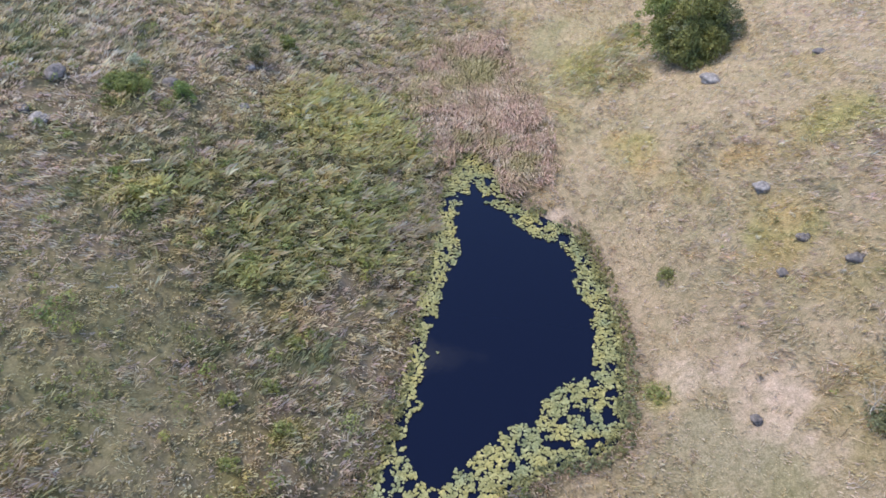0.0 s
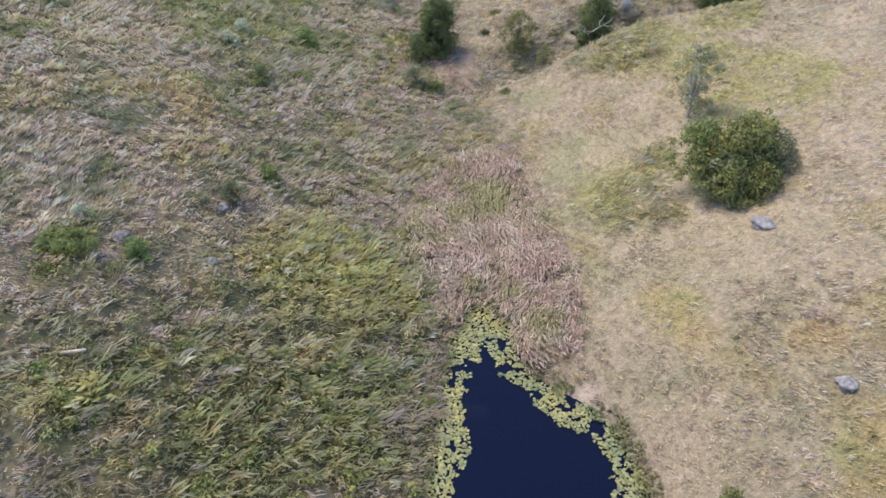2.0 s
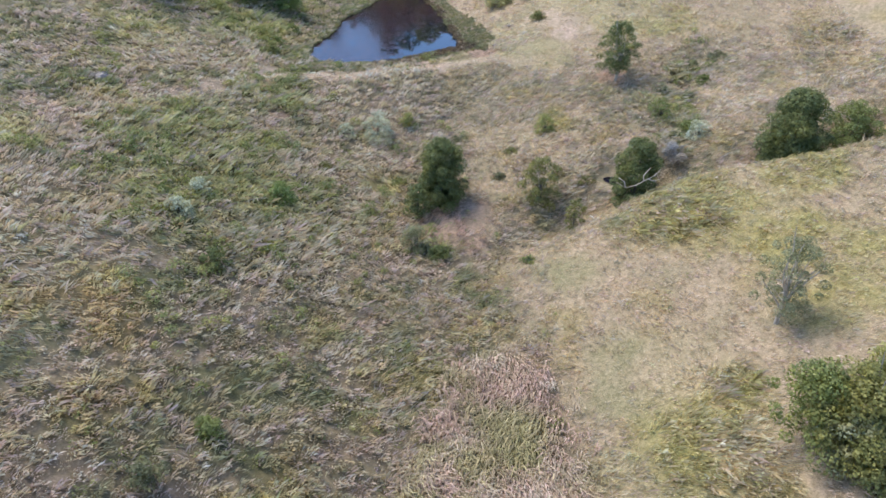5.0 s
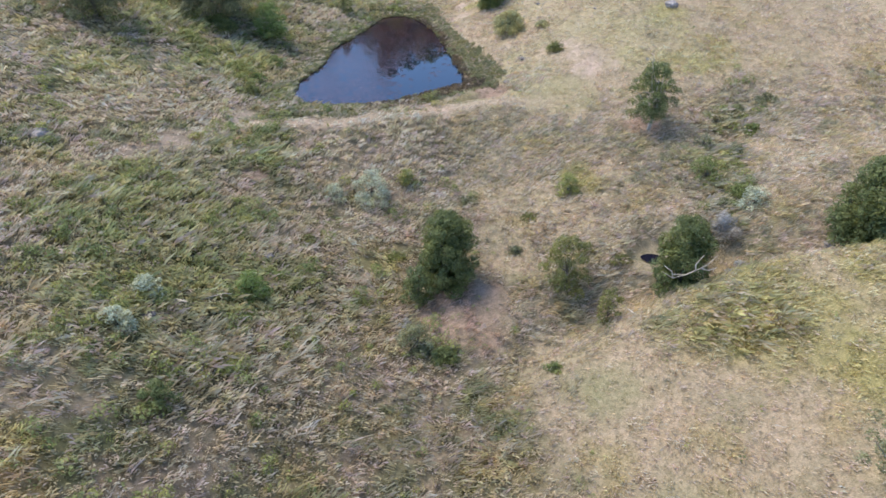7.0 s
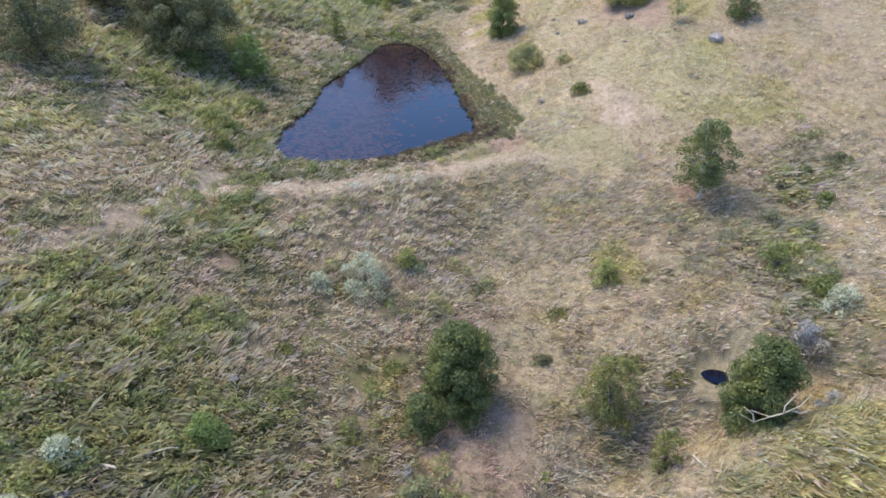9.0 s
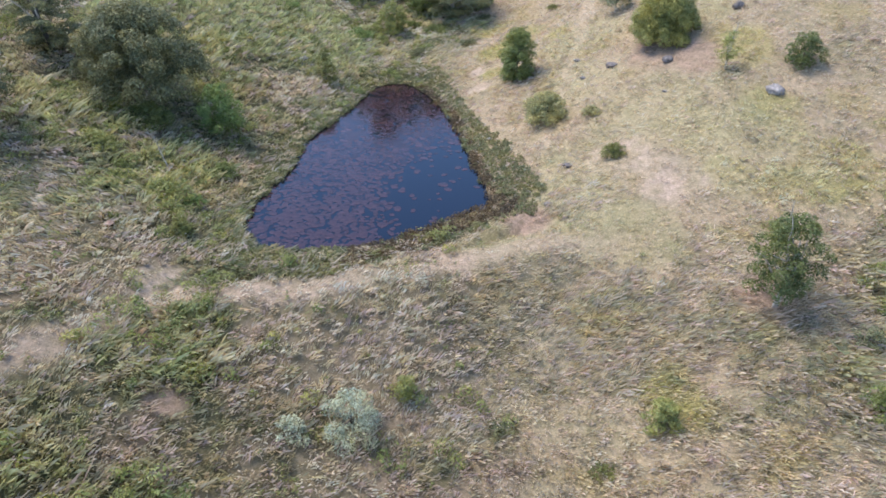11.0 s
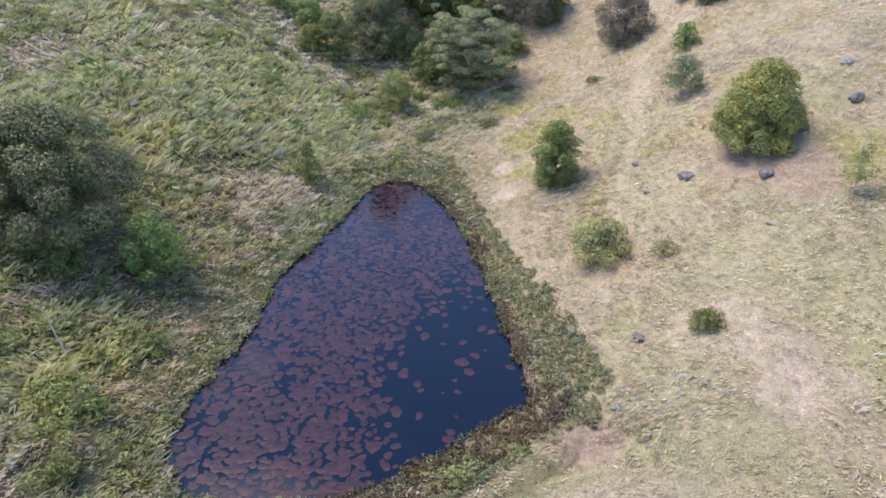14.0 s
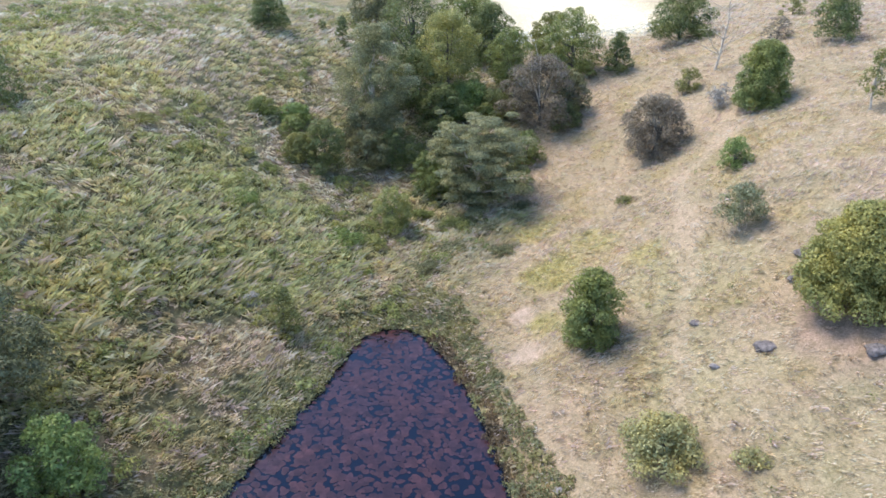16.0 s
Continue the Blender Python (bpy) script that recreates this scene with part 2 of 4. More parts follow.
        f, g = f * f * (3 - 2 * f), g * g * (3 - 2 * g)

        def h(a, b):
            s = np.sin(a * 127.1 + b * 311.7 + (seed + k) * 74.7) * 43758.5453
            return s - np.floor(s)
        total = total + amp * ((h(i, j) * (1 - f) + h(i + 1, j) * f) * (1 - g) + (h(i, j + 1) * (1 - f) + h(i + 1, j + 1) * f) * g)
        weight += amp
        amp *= 0.55
    return total / weight


def smooth(a, b, v):
    s = np.clip((v - a) / (b - a), 0, 1)
    return s * s * (3 - 2 * s)


def land(x, y):
    """Height of the ground."""
    x, y = np.atleast_1d(np.asarray(x, float)), np.atleast_1d(np.asarray(y, float))
    cx, cy = np.clip(x, -86, 86), np.clip(y, -25, 292)
    u, v = cx / 50, (cy - 130) / 100
    z = SLOPE[0] + SLOPE[1] * u + SLOPE[2] * v + SLOPE[3] * u * u + SLOPE[4] * u * v + SLOPE[5] * v * v + SLOPE[6] * u * u * v
    for j, swells in enumerate(SWELLS):
        for i, rise in enumerate(swells):
            z = z + rise * np.exp(-((cx + 60 - 20 * i) / 17) ** 2 / 2 - ((cy - 10 - 22 * j) / 19) ** 2 / 2)
    d, s = line_distance(x, y, GULLY)
    z = z - np.interp(s, [0, 0.2, 0.4, 0.9, 1], [0, 1.4, 3.2, 3.2, 1]) * np.exp(-(d / 2.5) ** 2 / 2)
    d, s = line_distance(x, y, SIDE_GULLY)
    z = z - 1.5 * np.exp(-(d / 2.2) ** 2 / 2) * np.clip((1 - s) * 3, 0, 1)
    d, s = line_distance(x, y, CREST)
    z = z + 0.8 * np.exp(-(d / 1.9) ** 2 / 2) * np.clip(s * 6, 0, 1)
    d, s = line_distance(x, y, DAM)
    z = np.maximum(z, 13.9 - np.maximum(0, d - 1.2) * 0.5)
    pan = smooth(4.5, 1.2, np.hypot(x - 20.1, y - 121.6))
    z = z * (1 - pan) + 7.9 * pan
    far = smooth(0, 120, np.hypot(x - cx, y - cy))
    z = z + far * (10 * patchy(x, y, 260, 5) - 6)
    z = z + (patchy(x, y, 2.6, 6, 2) - 0.5) * 0.6 * smooth(2, -8, x - valley_line(y)) + (patchy(x, y, 5.5, 3) - 0.5) * 0.55 + (patchy(x, y, 1.4, 4, 2) - 0.5) * 0.22
    for poly, level, bank in ((LOWER_SHORE, LOWER_LEVEL, 6.0), (UPPER_OPEN, UPPER_LEVEL, 5.0)):
        d = near_distance(x, y, poly)
        shore = level + 0.02 + 0.05 * np.maximum(d, 0)
        z = np.where(d < 0, level - 0.1 - np.minimum(1.2, -0.35 * d), np.where(d < bank, shore + (np.maximum(z, shore) - shore) * smooth(0, bank, d), z))
    return z


# ---- what grows where ----
# green scrub at (-4, 216) and (0, 221) also stands in for acacia shade
LUSH = [(28, 125, 2.4), (30.4, 131, 2.6), (31.6, 137, 2.6), (34.6, 144, 2.6), (23.3, 85.4, 2.2), (20, 76, 2.6), (-4, 216, 4.4), (0, 221, 4.0), (-10, 52, 8.4), (-15, 46, 6.2), (-9, 67, 8.5), (-41, 164, 4.1), (-32, 208, 12.9), (-33, 160, 3.8), (-40, 197, 8.8), (-28, 211, 7.8), (-30, 118, 9.8), (-21, 114, 3.2),
        (-17, 111, 4.0), (-25, 111, 13.5), (-30, 119, 10.9), (-19, 209, 4.4), (30, 135, 3.6), (24, 110, 6.0), (20, 78, 5.6), (-26, 138, 5.7), (-23, 49, 3.8), (-22, 115, 5.7), (-36, 155, 5), (-44, 168, 6), (-33, 165, 5), (-36, 185, 6), (-48, 212, 6), (-30, 200, 6), (-45, 190, 6)]
YELLOW = [(-12, 66, 7.1), (-27, 48, 3.2), (-11, 28, 1.7), (-14, 24, 1.5), (17, 33, 1.9), (20, 82, 6.1), (29, 45, 3.2), (20, 62, 2.8), (37, 56, 3.7), (39, 94, 6.1), (27, 109, 6.7),
          (-48, 109, 4.7), (14, 135, 2.9), (-10, 124, 3.1), (-46, 146, 6.3), (-31, 161, 4.6), (35, 159, 4.6), (-37, 193, 4.0), (25, 161, 3.0), (32, 169, 3.7), (32, 180, 4.0), (31, 158, 3.3),
          (-57, 228, 5.0), (-45, 227, 4.7), (4, 217, 4.1), (13, 202, 2.3), (-9, 145, 1.7), (-30, 90, 2.4), (33, 101, 5), (38, 112, 5), (31, 91, 4), (5, 205, 4), (9, 209, 3.5), (3, 196, 2)]
OCHRE = [(-29.8, 87.8, 3.4), (-28, 85, 2.2), (18.6, 64.8, 1.7), (20, 61.5, 1.5), (21.3, 58.6, 1.9), (28.3, 54.5, 2.0), (27.5, 42, 2.2), (29.5, 46.5, 2.0), (-12, 57, 1.6)]
FADED = [(20, 172, 8), (13, 184, 6), (28, 164, 8), (11, 166, 5), (16, 196, 6), (30, 192, 6), (9, 160, 5), (12, 78, 4), (13, 70, 3)]
GRAZED = [(20.8, 27.4, 4.6), (24, 25, 3.0), (0, 155, 5.2), (14, 154, 5.3), (-27, 34, 8.9), (-20, 26, 6.4), (15, 89, 5), (-1, 82, 2.3), (13, 104, 3.5)]
DULL = [(-7, 27, 2.8), (-6.6, 32, 2.8), (-6.2, 38, 2.6), (-5, 45, 2.0), (-4, 52, 1.8), (-2, 139, 6.5), (-11, 130, 3.3), (4, 128, 3.2), (-6, 216, 5.4), (-3, 225, 4.5), (4, 143, 5.4), (-19, 101, 8.2), (-4, 211, 5.2), (29, 140, 3.2), (23, 121, 4), (28, 124, 4), (33, 131, 4), (36, 142, 4), (7, 115, 3), (41, 150, 4), (14, 118, 3), (21, 28, 4.6), (15, 26, 2.5), (-33, 153, 4), (-31, 149, 3)]
PALE = [(-37, 142.7, 4.6), (-43.7, 136, 4.2), (8.8, 131.8, 2.6), (-21, 64.1, 2.8), (19, 89, 3.0), (-19.2, 123.5, 3.6), (-36.7, 94.1, 4.6), (-27, 189, 3.2), (-25, 192, 3.4), (-38, 95, 6.6), (-41, 142, 7.2), (-34, 147, 5.4), (-14, 108, 6.4), (20, 89, 3.7), (-11, 119, 3.4), (23, 79, 3.3), (11, 131, 3.3), (-32, 143, 4.9), (-8, 145, 2.5), (-13, 128, 5.0), (-8, 136, 5.5), (-17, 138, 5.0)]
BARE = [(19, 34, 2.2), (24, 31, 3.6), (24, 35, 1.7), (26, 26, 2.0), (16, 166, 3.3), (20, 161, 4.0), (14, 167, 1.7), (1, 192, 1.7), (1, 198, 1.5), (-28, 145, 3.3), (14, 37, 1.5), (12, 55, 1.8), (22, 33, 1.6)]
EARTH = [(0, 117, 4.2), (3, 119, 1.8), (24, 184, 4.5), (24, 144, 2.8), (27, 180, 3.0), (2, 113, 2.2), (-27, 138, 1.5), (-24, 133, 1.5), (4.5, 158.5, 2.4)]
STRAW, OLIVE, BROWN = np.array((0.452, 0.395, 0.29)), np.array((0.228, 0.252, 0.139)), np.array((0.41, 0.355, 0.28))
WEEDY = np.array((0.157, 0.198, 0.106))
TINTS = ((LUSH, (0.264, 0.304, 0.134)), (YELLOW, (0.36, 0.358, 0.15)), (GRAZED, (0.33, 0.33, 0.2)), (DULL, (0.37, 0.355, 0.265)), (PALE, (0.475, 0.42, 0.30)), (FADED, (0.425, 0.41, 0.265)), (OCHRE, (0.425, 0.35, 0.185)))
SOIL, EARTH_TINT = np.array((0.39, 0.3, 0.25)), np.array((0.31, 0.222, 0.178))


def patches(x, y, spots):
    """How far a place lies in any of the spots, with ragged edges."""
    rag = patchy(x, y, 3.2, 8) * 0.9 + patchy(x, y, 11, 9) * 0.5
    out = np.zeros(np.shape(x))
    for sx, sy, r in spots:
        near = (np.abs(x - sx) < 2 * r) & (np.abs(y - sy) < 2 * r)
        out[near] = np.maximum(out[near], smooth(1.25, 0.55, np.hypot(x[near] - sx, y[near] - sy) / r + rag[near] - 0.7))
    return out


def valley_line(y):
    return np.interp(y, [20, 95, 115, 150, 200, 230, 300], [6, 6, 2, -4, -8, 0, 10])


def rough_of(x, y):
    """The unkempt slope below the upper pond, and tufted patches of the pasture."""
    middle = smooth(104, 116, y) * smooth(156, 146, y) * smooth(-14, -4, x)
    return np.maximum(middle, 0.4 * smooth(0.54, 0.7, patchy(x, y, 9, 27)) * smooth(-4, 7, x - valley_line(y)))


def cover(x, y):
    """The plants' colour with light on the slopes painted in, how bare the soil is, and how tall the grass stands."""
    east = smooth(-4, 7, x - valley_line(y) + 8 * (patchy(x, y, 9, 11) - 0.5))
    n1, n2 = patchy(x, y, 7, 12), patchy(x, y, 2.2, 13)
    rough = rough_of(x, y)
    east = east * (1 - 0.6 * rough * smooth(0.35, 0.62, 0.5 * n1 + 0.5 * n2))
    west_mix = smooth(0.3, 0.7, 0.6 * n1 + 0.4 * n2 + np.interp(y, [100, 150, 180], [0, 0.05, 0.16]))[..., None]
    c = (OLIVE * west_mix + BROWN * (1 - west_mix)) * (1 - east[..., None]) + (STRAW * (1 - 0.35 * west_mix) + BROWN * 0.35 * west_mix) * east[..., None]
    tall = 0.62 - 0.3 * east + 0.25 * (n1 - 0.5)
    weeds = (smooth(0.5, 0.68, patchy(x, y, 3.0, 14)) * (1 - 0.8 * east) * 0.8)[..., None]
    c = c * (1 - weeds) + WEEDY * weeds
    straw = (smooth(0.5, 0.66, patchy(x, y, 2.0, 15)) * (1 - east) * 0.75)[..., None]
    c = c * (1 - straw) + BROWN * 1.12 * straw
    golden = (smooth(0.56, 0.72, patchy(x, y, 4.5, 16)) * 0.5)[..., None]
    c = c * (1 - golden) + np.array((0.36, 0.32, 0.15)) * golden
    for spots, tint in TINTS:
        f = patches(x, y, spots) * (0.55 + 0.45 * smooth(0.3, 0.6, n2))
        c = c * (1 - 0.85 * f[..., None]) + np.array(tint) * 0.85 * f[..., None]
        if spots is LUSH:
            tall = tall + 0.45 * f
        if spots is GRAZED:
            tall = tall * (1 - 0.45 * f)
    ragged = (0.35 + 0.65 * smooth(0.35, 0.6, patchy(x, y, 1.3, 17)))
    earth = patches(x, y, EARTH)
    bare = np.maximum(patches(x, y, BARE) * ragged, earth * (0.6 + 0.4 * ragged))
    c = c * (1 - 0.6 * earth[..., None]) + EARTH_TINT * 0.6 * earth[..., None]
    d, s = line_distance(x, y, TRACK)
    worn = smooth(2.0, 0.4, d + 3.0 * (n2 - 0.5)) * np.interp(s, [0, 0.3, 0.45, 0.85, 1], [0.15, 0.45, 0.8, 0.75, 0.15])
    c = c * (1 - worn[..., None]) + np.array((0.5, 0.43, 0.32)) * worn[..., None]
    d, s = line_distance(x, y, [(8, 172), (13.4, 190), (17.5, 203), (19.5, 214), (27, 222)])
    path = smooth(1.4, 0.3, d + 1.6 * (n2 - 0.5)) * 0.4
    c = c * (1 - path[..., None]) + np.array((0.52, 0.45, 0.34)) * path[..., None]
    worn = np.maximum(worn, path)
    d = near_distance(x, y, LOWER_SHORE)
    mud = smooth(2.6, 0.3, np.abs(d) + 2 * (n2 - 0.5))
    c = c * (1 - 0.55 * mud[..., None]) + np.array((0.19, 0.16, 0.14)) * 0.55 * mud[..., None]
    # strong sun on the far field painted as a near-white straw colour
    sunlit_field = smooth(268, 285, y) * smooth(-12, -2, x) * smooth(46, 30, x)
    c = c * (1 - sunlit_field[..., None]) + np.array((0.9, 0.88, 0.7)) * sunlit_field[..., None]
    # light painted into the colour: far and near west lifted, near east dimmed
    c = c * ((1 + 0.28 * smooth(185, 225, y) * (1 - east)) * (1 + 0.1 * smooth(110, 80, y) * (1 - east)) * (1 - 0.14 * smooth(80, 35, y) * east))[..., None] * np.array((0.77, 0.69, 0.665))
    return c, np.maximum(bare, worn * 0.8), np.clip(tall * (1 - 0.5 * worn), 0.15, 1.3)


# ---- mesh helpers ----
def mesh_of(name, verts, faces, material, tint=None, loops=None):
    """A mesh from arrays: faces all of one size, or loops and their sizes."""
    me = bpy.data.meshes.new(name)
    verts, faces = np.ascontiguousarray(verts, np.float32), np.ascontiguousarray(faces, np.int32)
    size = faces.shape[1]
    me.vertices.add(len(verts))
    me.vertices.foreach_set("co", verts.ravel())
    me.loops.add(faces.size)
    me.loops.foreach_set("vertex_index", faces.ravel())
    me.polygons.add(len(faces))
    me.polygons.foreach_set("loop_start", np.arange(0, faces.size, size, dtype=np.int32))
    if tint is not None:
        a = me.attributes.new("tint", "FLOAT_COLOR", "POINT")
        a.data.foreach_set("color", np.concatenate([tint, np.ones((len(tint), 1))], 1).astype(np.float32).ravel())
    me.materials.append(material)
    me.update(calc_edges=True)
    return me


def smooth_shaded(me):
    me.polygons.foreach_set("use_smooth", np.ones(len(me.polygons), bool))
    return me


def part(name, me, parent, label=""):
    ob = new(name, me)
    ob.parent = parent
    return tagged(ob, label)


def thing(name, x, y, label, category, group="", z=None, sink=0.0):
    ob = new(name)
    ob.empty_display_size = 0.3
    ob.location = (x, y, (float(land(x, y)[0]) if z is None else z) - sink)
    return tagged(ob, label, category, group)


def tubes(strokes, sides=6):
    """Tapered limbs: each a list of (point, radius). Returns vertices and faces."""
    vs, fs, start = [], [], 0
    for pts in strokes:
        p, r = np.array([a for a, b in pts], float), [b for a, b in pts]
        way = np.gradient(p, axis=0)
        way /= np.linalg.norm(way, axis=1)[:, None] + 1e-9
        for k in range(len(p)):
            u = np.cross(way[k], (0.31, 0.9, 0.29))
            u /= np.linalg.norm(u) + 1e-9
            w = np.cross(way[k], u)
            for s in range(sides):
                a = 2 * math.pi * s / sides
                vs.append(p[k] + r[k] * (u * math.cos(a) + w * math.sin(a)))
        for k in range(len(p) - 1):
            for s in range(sides):
                a, b = start + k * sides + s, start + k * sides + (s + 1) % sides
                fs.append((a, b, b + sides, a + sides))
        start += len(p) * sides
    return np.array(vs), np.array(fs)


def limb(g, start, end, r0, r1, bend=0.15, steps=6):
    """A crooked limb from start to end."""
    start, end = np.array(start, float), np.array(end, float)
    off, size = np.zeros(3), np.linalg.norm(end - start)
    pts = []
    for k in range(steps + 1):
        s = k / steps
        pts.append((start + (end - start) * s + off * math.sin(math.pi * min(s, 0.999)) ** 0.5, r0 + (r1 - r0) * s))
        off = off + g.normal(0, bend * size / steps, 3)
    return pts


def leaf_cloud(g, centres, radii, counts, size, squash=0.8, up=0.35):
    """Small folded leaves over the outer sides of many clumps. Returns vertices and faces (triangles)."""
    c, r = np.repeat(centres, counts, 0), np.repeat(radii, counts)
    n = len(c)
    d = g.normal(size=(n, 3))
    d[:, 2] += up
    d /= np.linalg.norm(d, axis=1)[:, None]
    p = c + d * (r * g.uniform(0.55, 1.08, n) ** 0.6)[:, None] * np.array((1, 1, squash))
    nrm = d + g.normal(0, 0.45, (n, 3)) + np.array((0, 0, 0.25))
    nrm /= np.linalg.norm(nrm, axis=1)[:, None]
    u = np.cross(nrm, g.normal(size=(n, 3)))
    u /= np.linalg.norm(u, axis=1)[:, None] + 1e-9
    w = np.cross(nrm, u)
    s = (size * g.uniform(0.6, 1.3, n))[:, None]
    v = np.stack([p - u * s - nrm * s * 0.2, p + u * s * 0.4 + w * s * 0.75, p + u * s * 0.7 - w * s * 0.6], 1).reshape(-1, 3)
    return v, np.arange(n * 3).reshape(-1, 3)


def clumps(g, wide, high, base, count, shape, lump):
    """Centres and radii of the clumps of a crown, round the origin at ground level."""
    a = np.arange(count)
    az = a * 2.39996 + g.uniform(0, 0.7, count)
    t = (a + 0.5) / count
    if shape == "cone":
        z = t ** 0.9
        r = np.sqrt(np.maximum(0, 1 - z)) * (0.5 + 0.5 * np.minimum(1, z * 5 + 0.4))
    elif shape == "umbrella":
        z = 0.06 + 0.94 * np.clip(np.round(g.uniform(0, 1, count) ** 0.8 * 5) / 5 + g.normal(0, 0.025, count), 0, 1)
        r = np.sqrt(g.uniform(0.05, 1, count)) * (0.5 + 0.5 * np.sin(math.pi * np.minimum(z, 0.8)))
    elif shape == "open":
        z = g.uniform(0.08, 1, count)
        r = np.sqrt(g.uniform(0, 1, count)) * np.sin(math.pi * (0.12 + 0.8 * z))
    else:
        z = 1 - 0.97 * t
        r = np.sqrt(np.maximum(0.02, 1 - (2 * z - 0.8) ** 2 / 1.45)) if shape == "ball" else np.sqrt(np.maximum(0.02, 1 - z ** 2.2))
    lr = wide / 2 * lump * g.uniform(0.5, 1.35, count)
    reach = np.maximum(0.0, wide / 2 * g.uniform(0.74, 1.12, count) - lr * 0.7)
    inner = np.where(np.arange(count) % 4 == 3, 0.45, 1.0)
    c = np.stack([np.cos(az) * r * reach * inner, np.sin(az) * r * reach * inner, base + np.maximum(lr * 0.45, z * high - lr * 0.75)], 1)
    return c, lr


def plant(name, x, y, wide, high, base, colour, label, category, shape="dome", count=26, lump=0.36, leaf=0.2, dense=1.0, trunk=0.0, pale=False, group="", seed=0, bare_limbs=0):
    """A tree or bush: trunk or stems with limbs, and a crown of many leaves."""
    g = np.random.default_rng(1000 + seed + int(abs(x) * 7 + y * 13))
    root = thing(name, x, y, label, category, group, sink=0.08)
    count, lump = int(count * 1.6), lump * 0.8
    c, r = clumps(g, wide, high, base, count, shape, lump)
    leaf = leaf * 0.64
    each = np.clip((dense * 4.4 * r * r / (leaf * leaf * 0.9)).astype(int), 20, 520)
    v, f = leaf_cloud(g, c, r, each, leaf, 0.38 if shape == "umbrella" else 0.78, 0.9 if shape == "umbrella" else 0.6)
    part("crown", mesh_of("crown", v, f, LEAF[colour]), root)
    thick = trunk or max(0.05, wide * 0.022)
    top = np.array((g.normal(0, wide * 0.04), g.normal(0, wide * 0.04), base + high * 0.5))
    stroke = limb(g, (0, 0, -0.3), top, thick, thick * 0.5, 0.06)
    v, f = tubes([stroke])
    part("trunk" if trunk or base > 0.5 else "stem", smooth_shaded(mesh_of("trunk", v, f, PALE_BARK if pale else BARK)), root)
    for k in range(min(7, count)):
        tip = c[(k * 5 + 2) % count]
        start = stroke[2 + k % 4][0]
        v, f = tubes([limb(g, start, start + (tip - start) * 0.92, thick * 0.45, thick * 0.14, 0.1)], 5)
        part("limb", smooth_shaded(mesh_of("limb", v, f, PALE_BARK if pale else BARK)), root)
    for k in range(bare_limbs):
        tip = c[(k * 3 + 1) % count] * (1.12, 1.12, 1.12) + (0, 0, r.max() * 0.6)
        start = stroke[3][0]
        v, f = tubes([limb(g, start, tip, thick * 0.5, thick * 0.12, 0.12)], 5)
        part("dead_limb", smooth_shaded(mesh_of("dead_limb", v, f, PALE_BARK)), root, "bleached bare limb")
    return root


def dead_wood(name, x, y, high, wide, thick, label, category, branches=7, lean=(0, 0), seed=0, lying=False, forks=2):
    """A leafless tree, sapling or fallen branch: trunk and each branch a part."""
    g = np.random.default_rng(5000 + seed)
    root = thing(name, x, y, label, category)
    if lying:
        stroke = limb(g, (-lean[0] / 2, -lean[1] / 2, thick * 0.8 + 0.25), (lean[0] / 2, lean[1] / 2, thick * 0.9 + high + 0.2), thick, thick * 0.55, 0.1, 8)
    else:
        stroke = limb(g, (0, 0, -0.25), (lean[0], lean[1], high), thick, thick * 0.3, 0.07, 8)
    v, f = tubes([stroke], 7)
    part("trunk", smooth_shaded(mesh_of("trunk", v, f, PALE_BARK)), root)
    for k in range(branches):
        at = 2 + (k * 5) % 6
        start = stroke[at][0]
        a = k * 2.4 + g.uniform(0, 1)
        reach = wide / 2 * g.uniform(0.6, 1.1)
        tip = start + np.array((math.cos(a) * reach, math.sin(a) * reach, reach * g.uniform(0.3, 1.0) if not lying else abs(g.normal(0, 0.25)) * reach))
        arm = limb(g, start, tip, stroke[at][1] * 0.6, stroke[at][1] * 0.18, 0.14)
        strokes = [arm]
        for q in range(forks):
            s = arm[2 + q * 2][0]
            strokes.append(limb(g, s, s + (tip - start) * 0.4 + g.normal(0, reach * 0.25, 3) * (1, 1, 0.6), arm[3][1] * 0.6, arm[3][1] * 0.2, 0.15, 4))
        v, f = tubes(strokes, 5)
        part("branch", smooth_shaded(mesh_of("branch", v, f, PALE_BARK)), root)
    return root


def boulder(x, y, wide, high, label, pale=False, seed=0, long=1.25, turn=0.0):
    bm = bmesh.new()
    bmesh.ops.create_icosphere(bm, subdivisions=3, radius=1.0)
    off = Vector((seed * 3.1, seed * 1.7, 2.0))
    flats = [Vector(np.random.default_rng(seed * 10 + k).normal(size=3)).normalized() for k in range(7)]
    for v in bm.verts:
        d = v.co.normalized()
        r = 1 + 0.46 * noise.noise(d * 1.6 + off) + 0.24 * noise.noise(d * 3.5 + off) + 0.09 * noise.noise(d * 8 + off)
        for q, n in enumerate(flats):
            h = d.dot(n) * r
            if h > 0.74 + 0.03 * (q % 3):
                r *= 1 - 0.75 * (h - 0.74 - 0.03 * (q % 3)) / h
        v.co = d * r
        v.co.x *= wide / 2 * long / 1.1
        v.co.y *= wide / 2 / 1.05
        v.co.z *= high * 0.62
    me = bpy.data.meshes.new("boulder")
    bm.to_mesh(me)
    bm.free()
    me.materials.append(PALE_ROCK if pale else ROCK)
    smooth_shaded(me)
    ob = new("boulder", me)
    ob.matrix_world = pose(x, y, float(land(x, y)[0]) + high * 0.16, 0, 0, turn)
    return tagged(ob, label, "boulder", "boulders in the grass")


# ---- ground and water ----
def spread(fine_from, fine_to, step, end_from, end_to):
    mid = np.arange(fine_from, fine_to + step / 2, step)
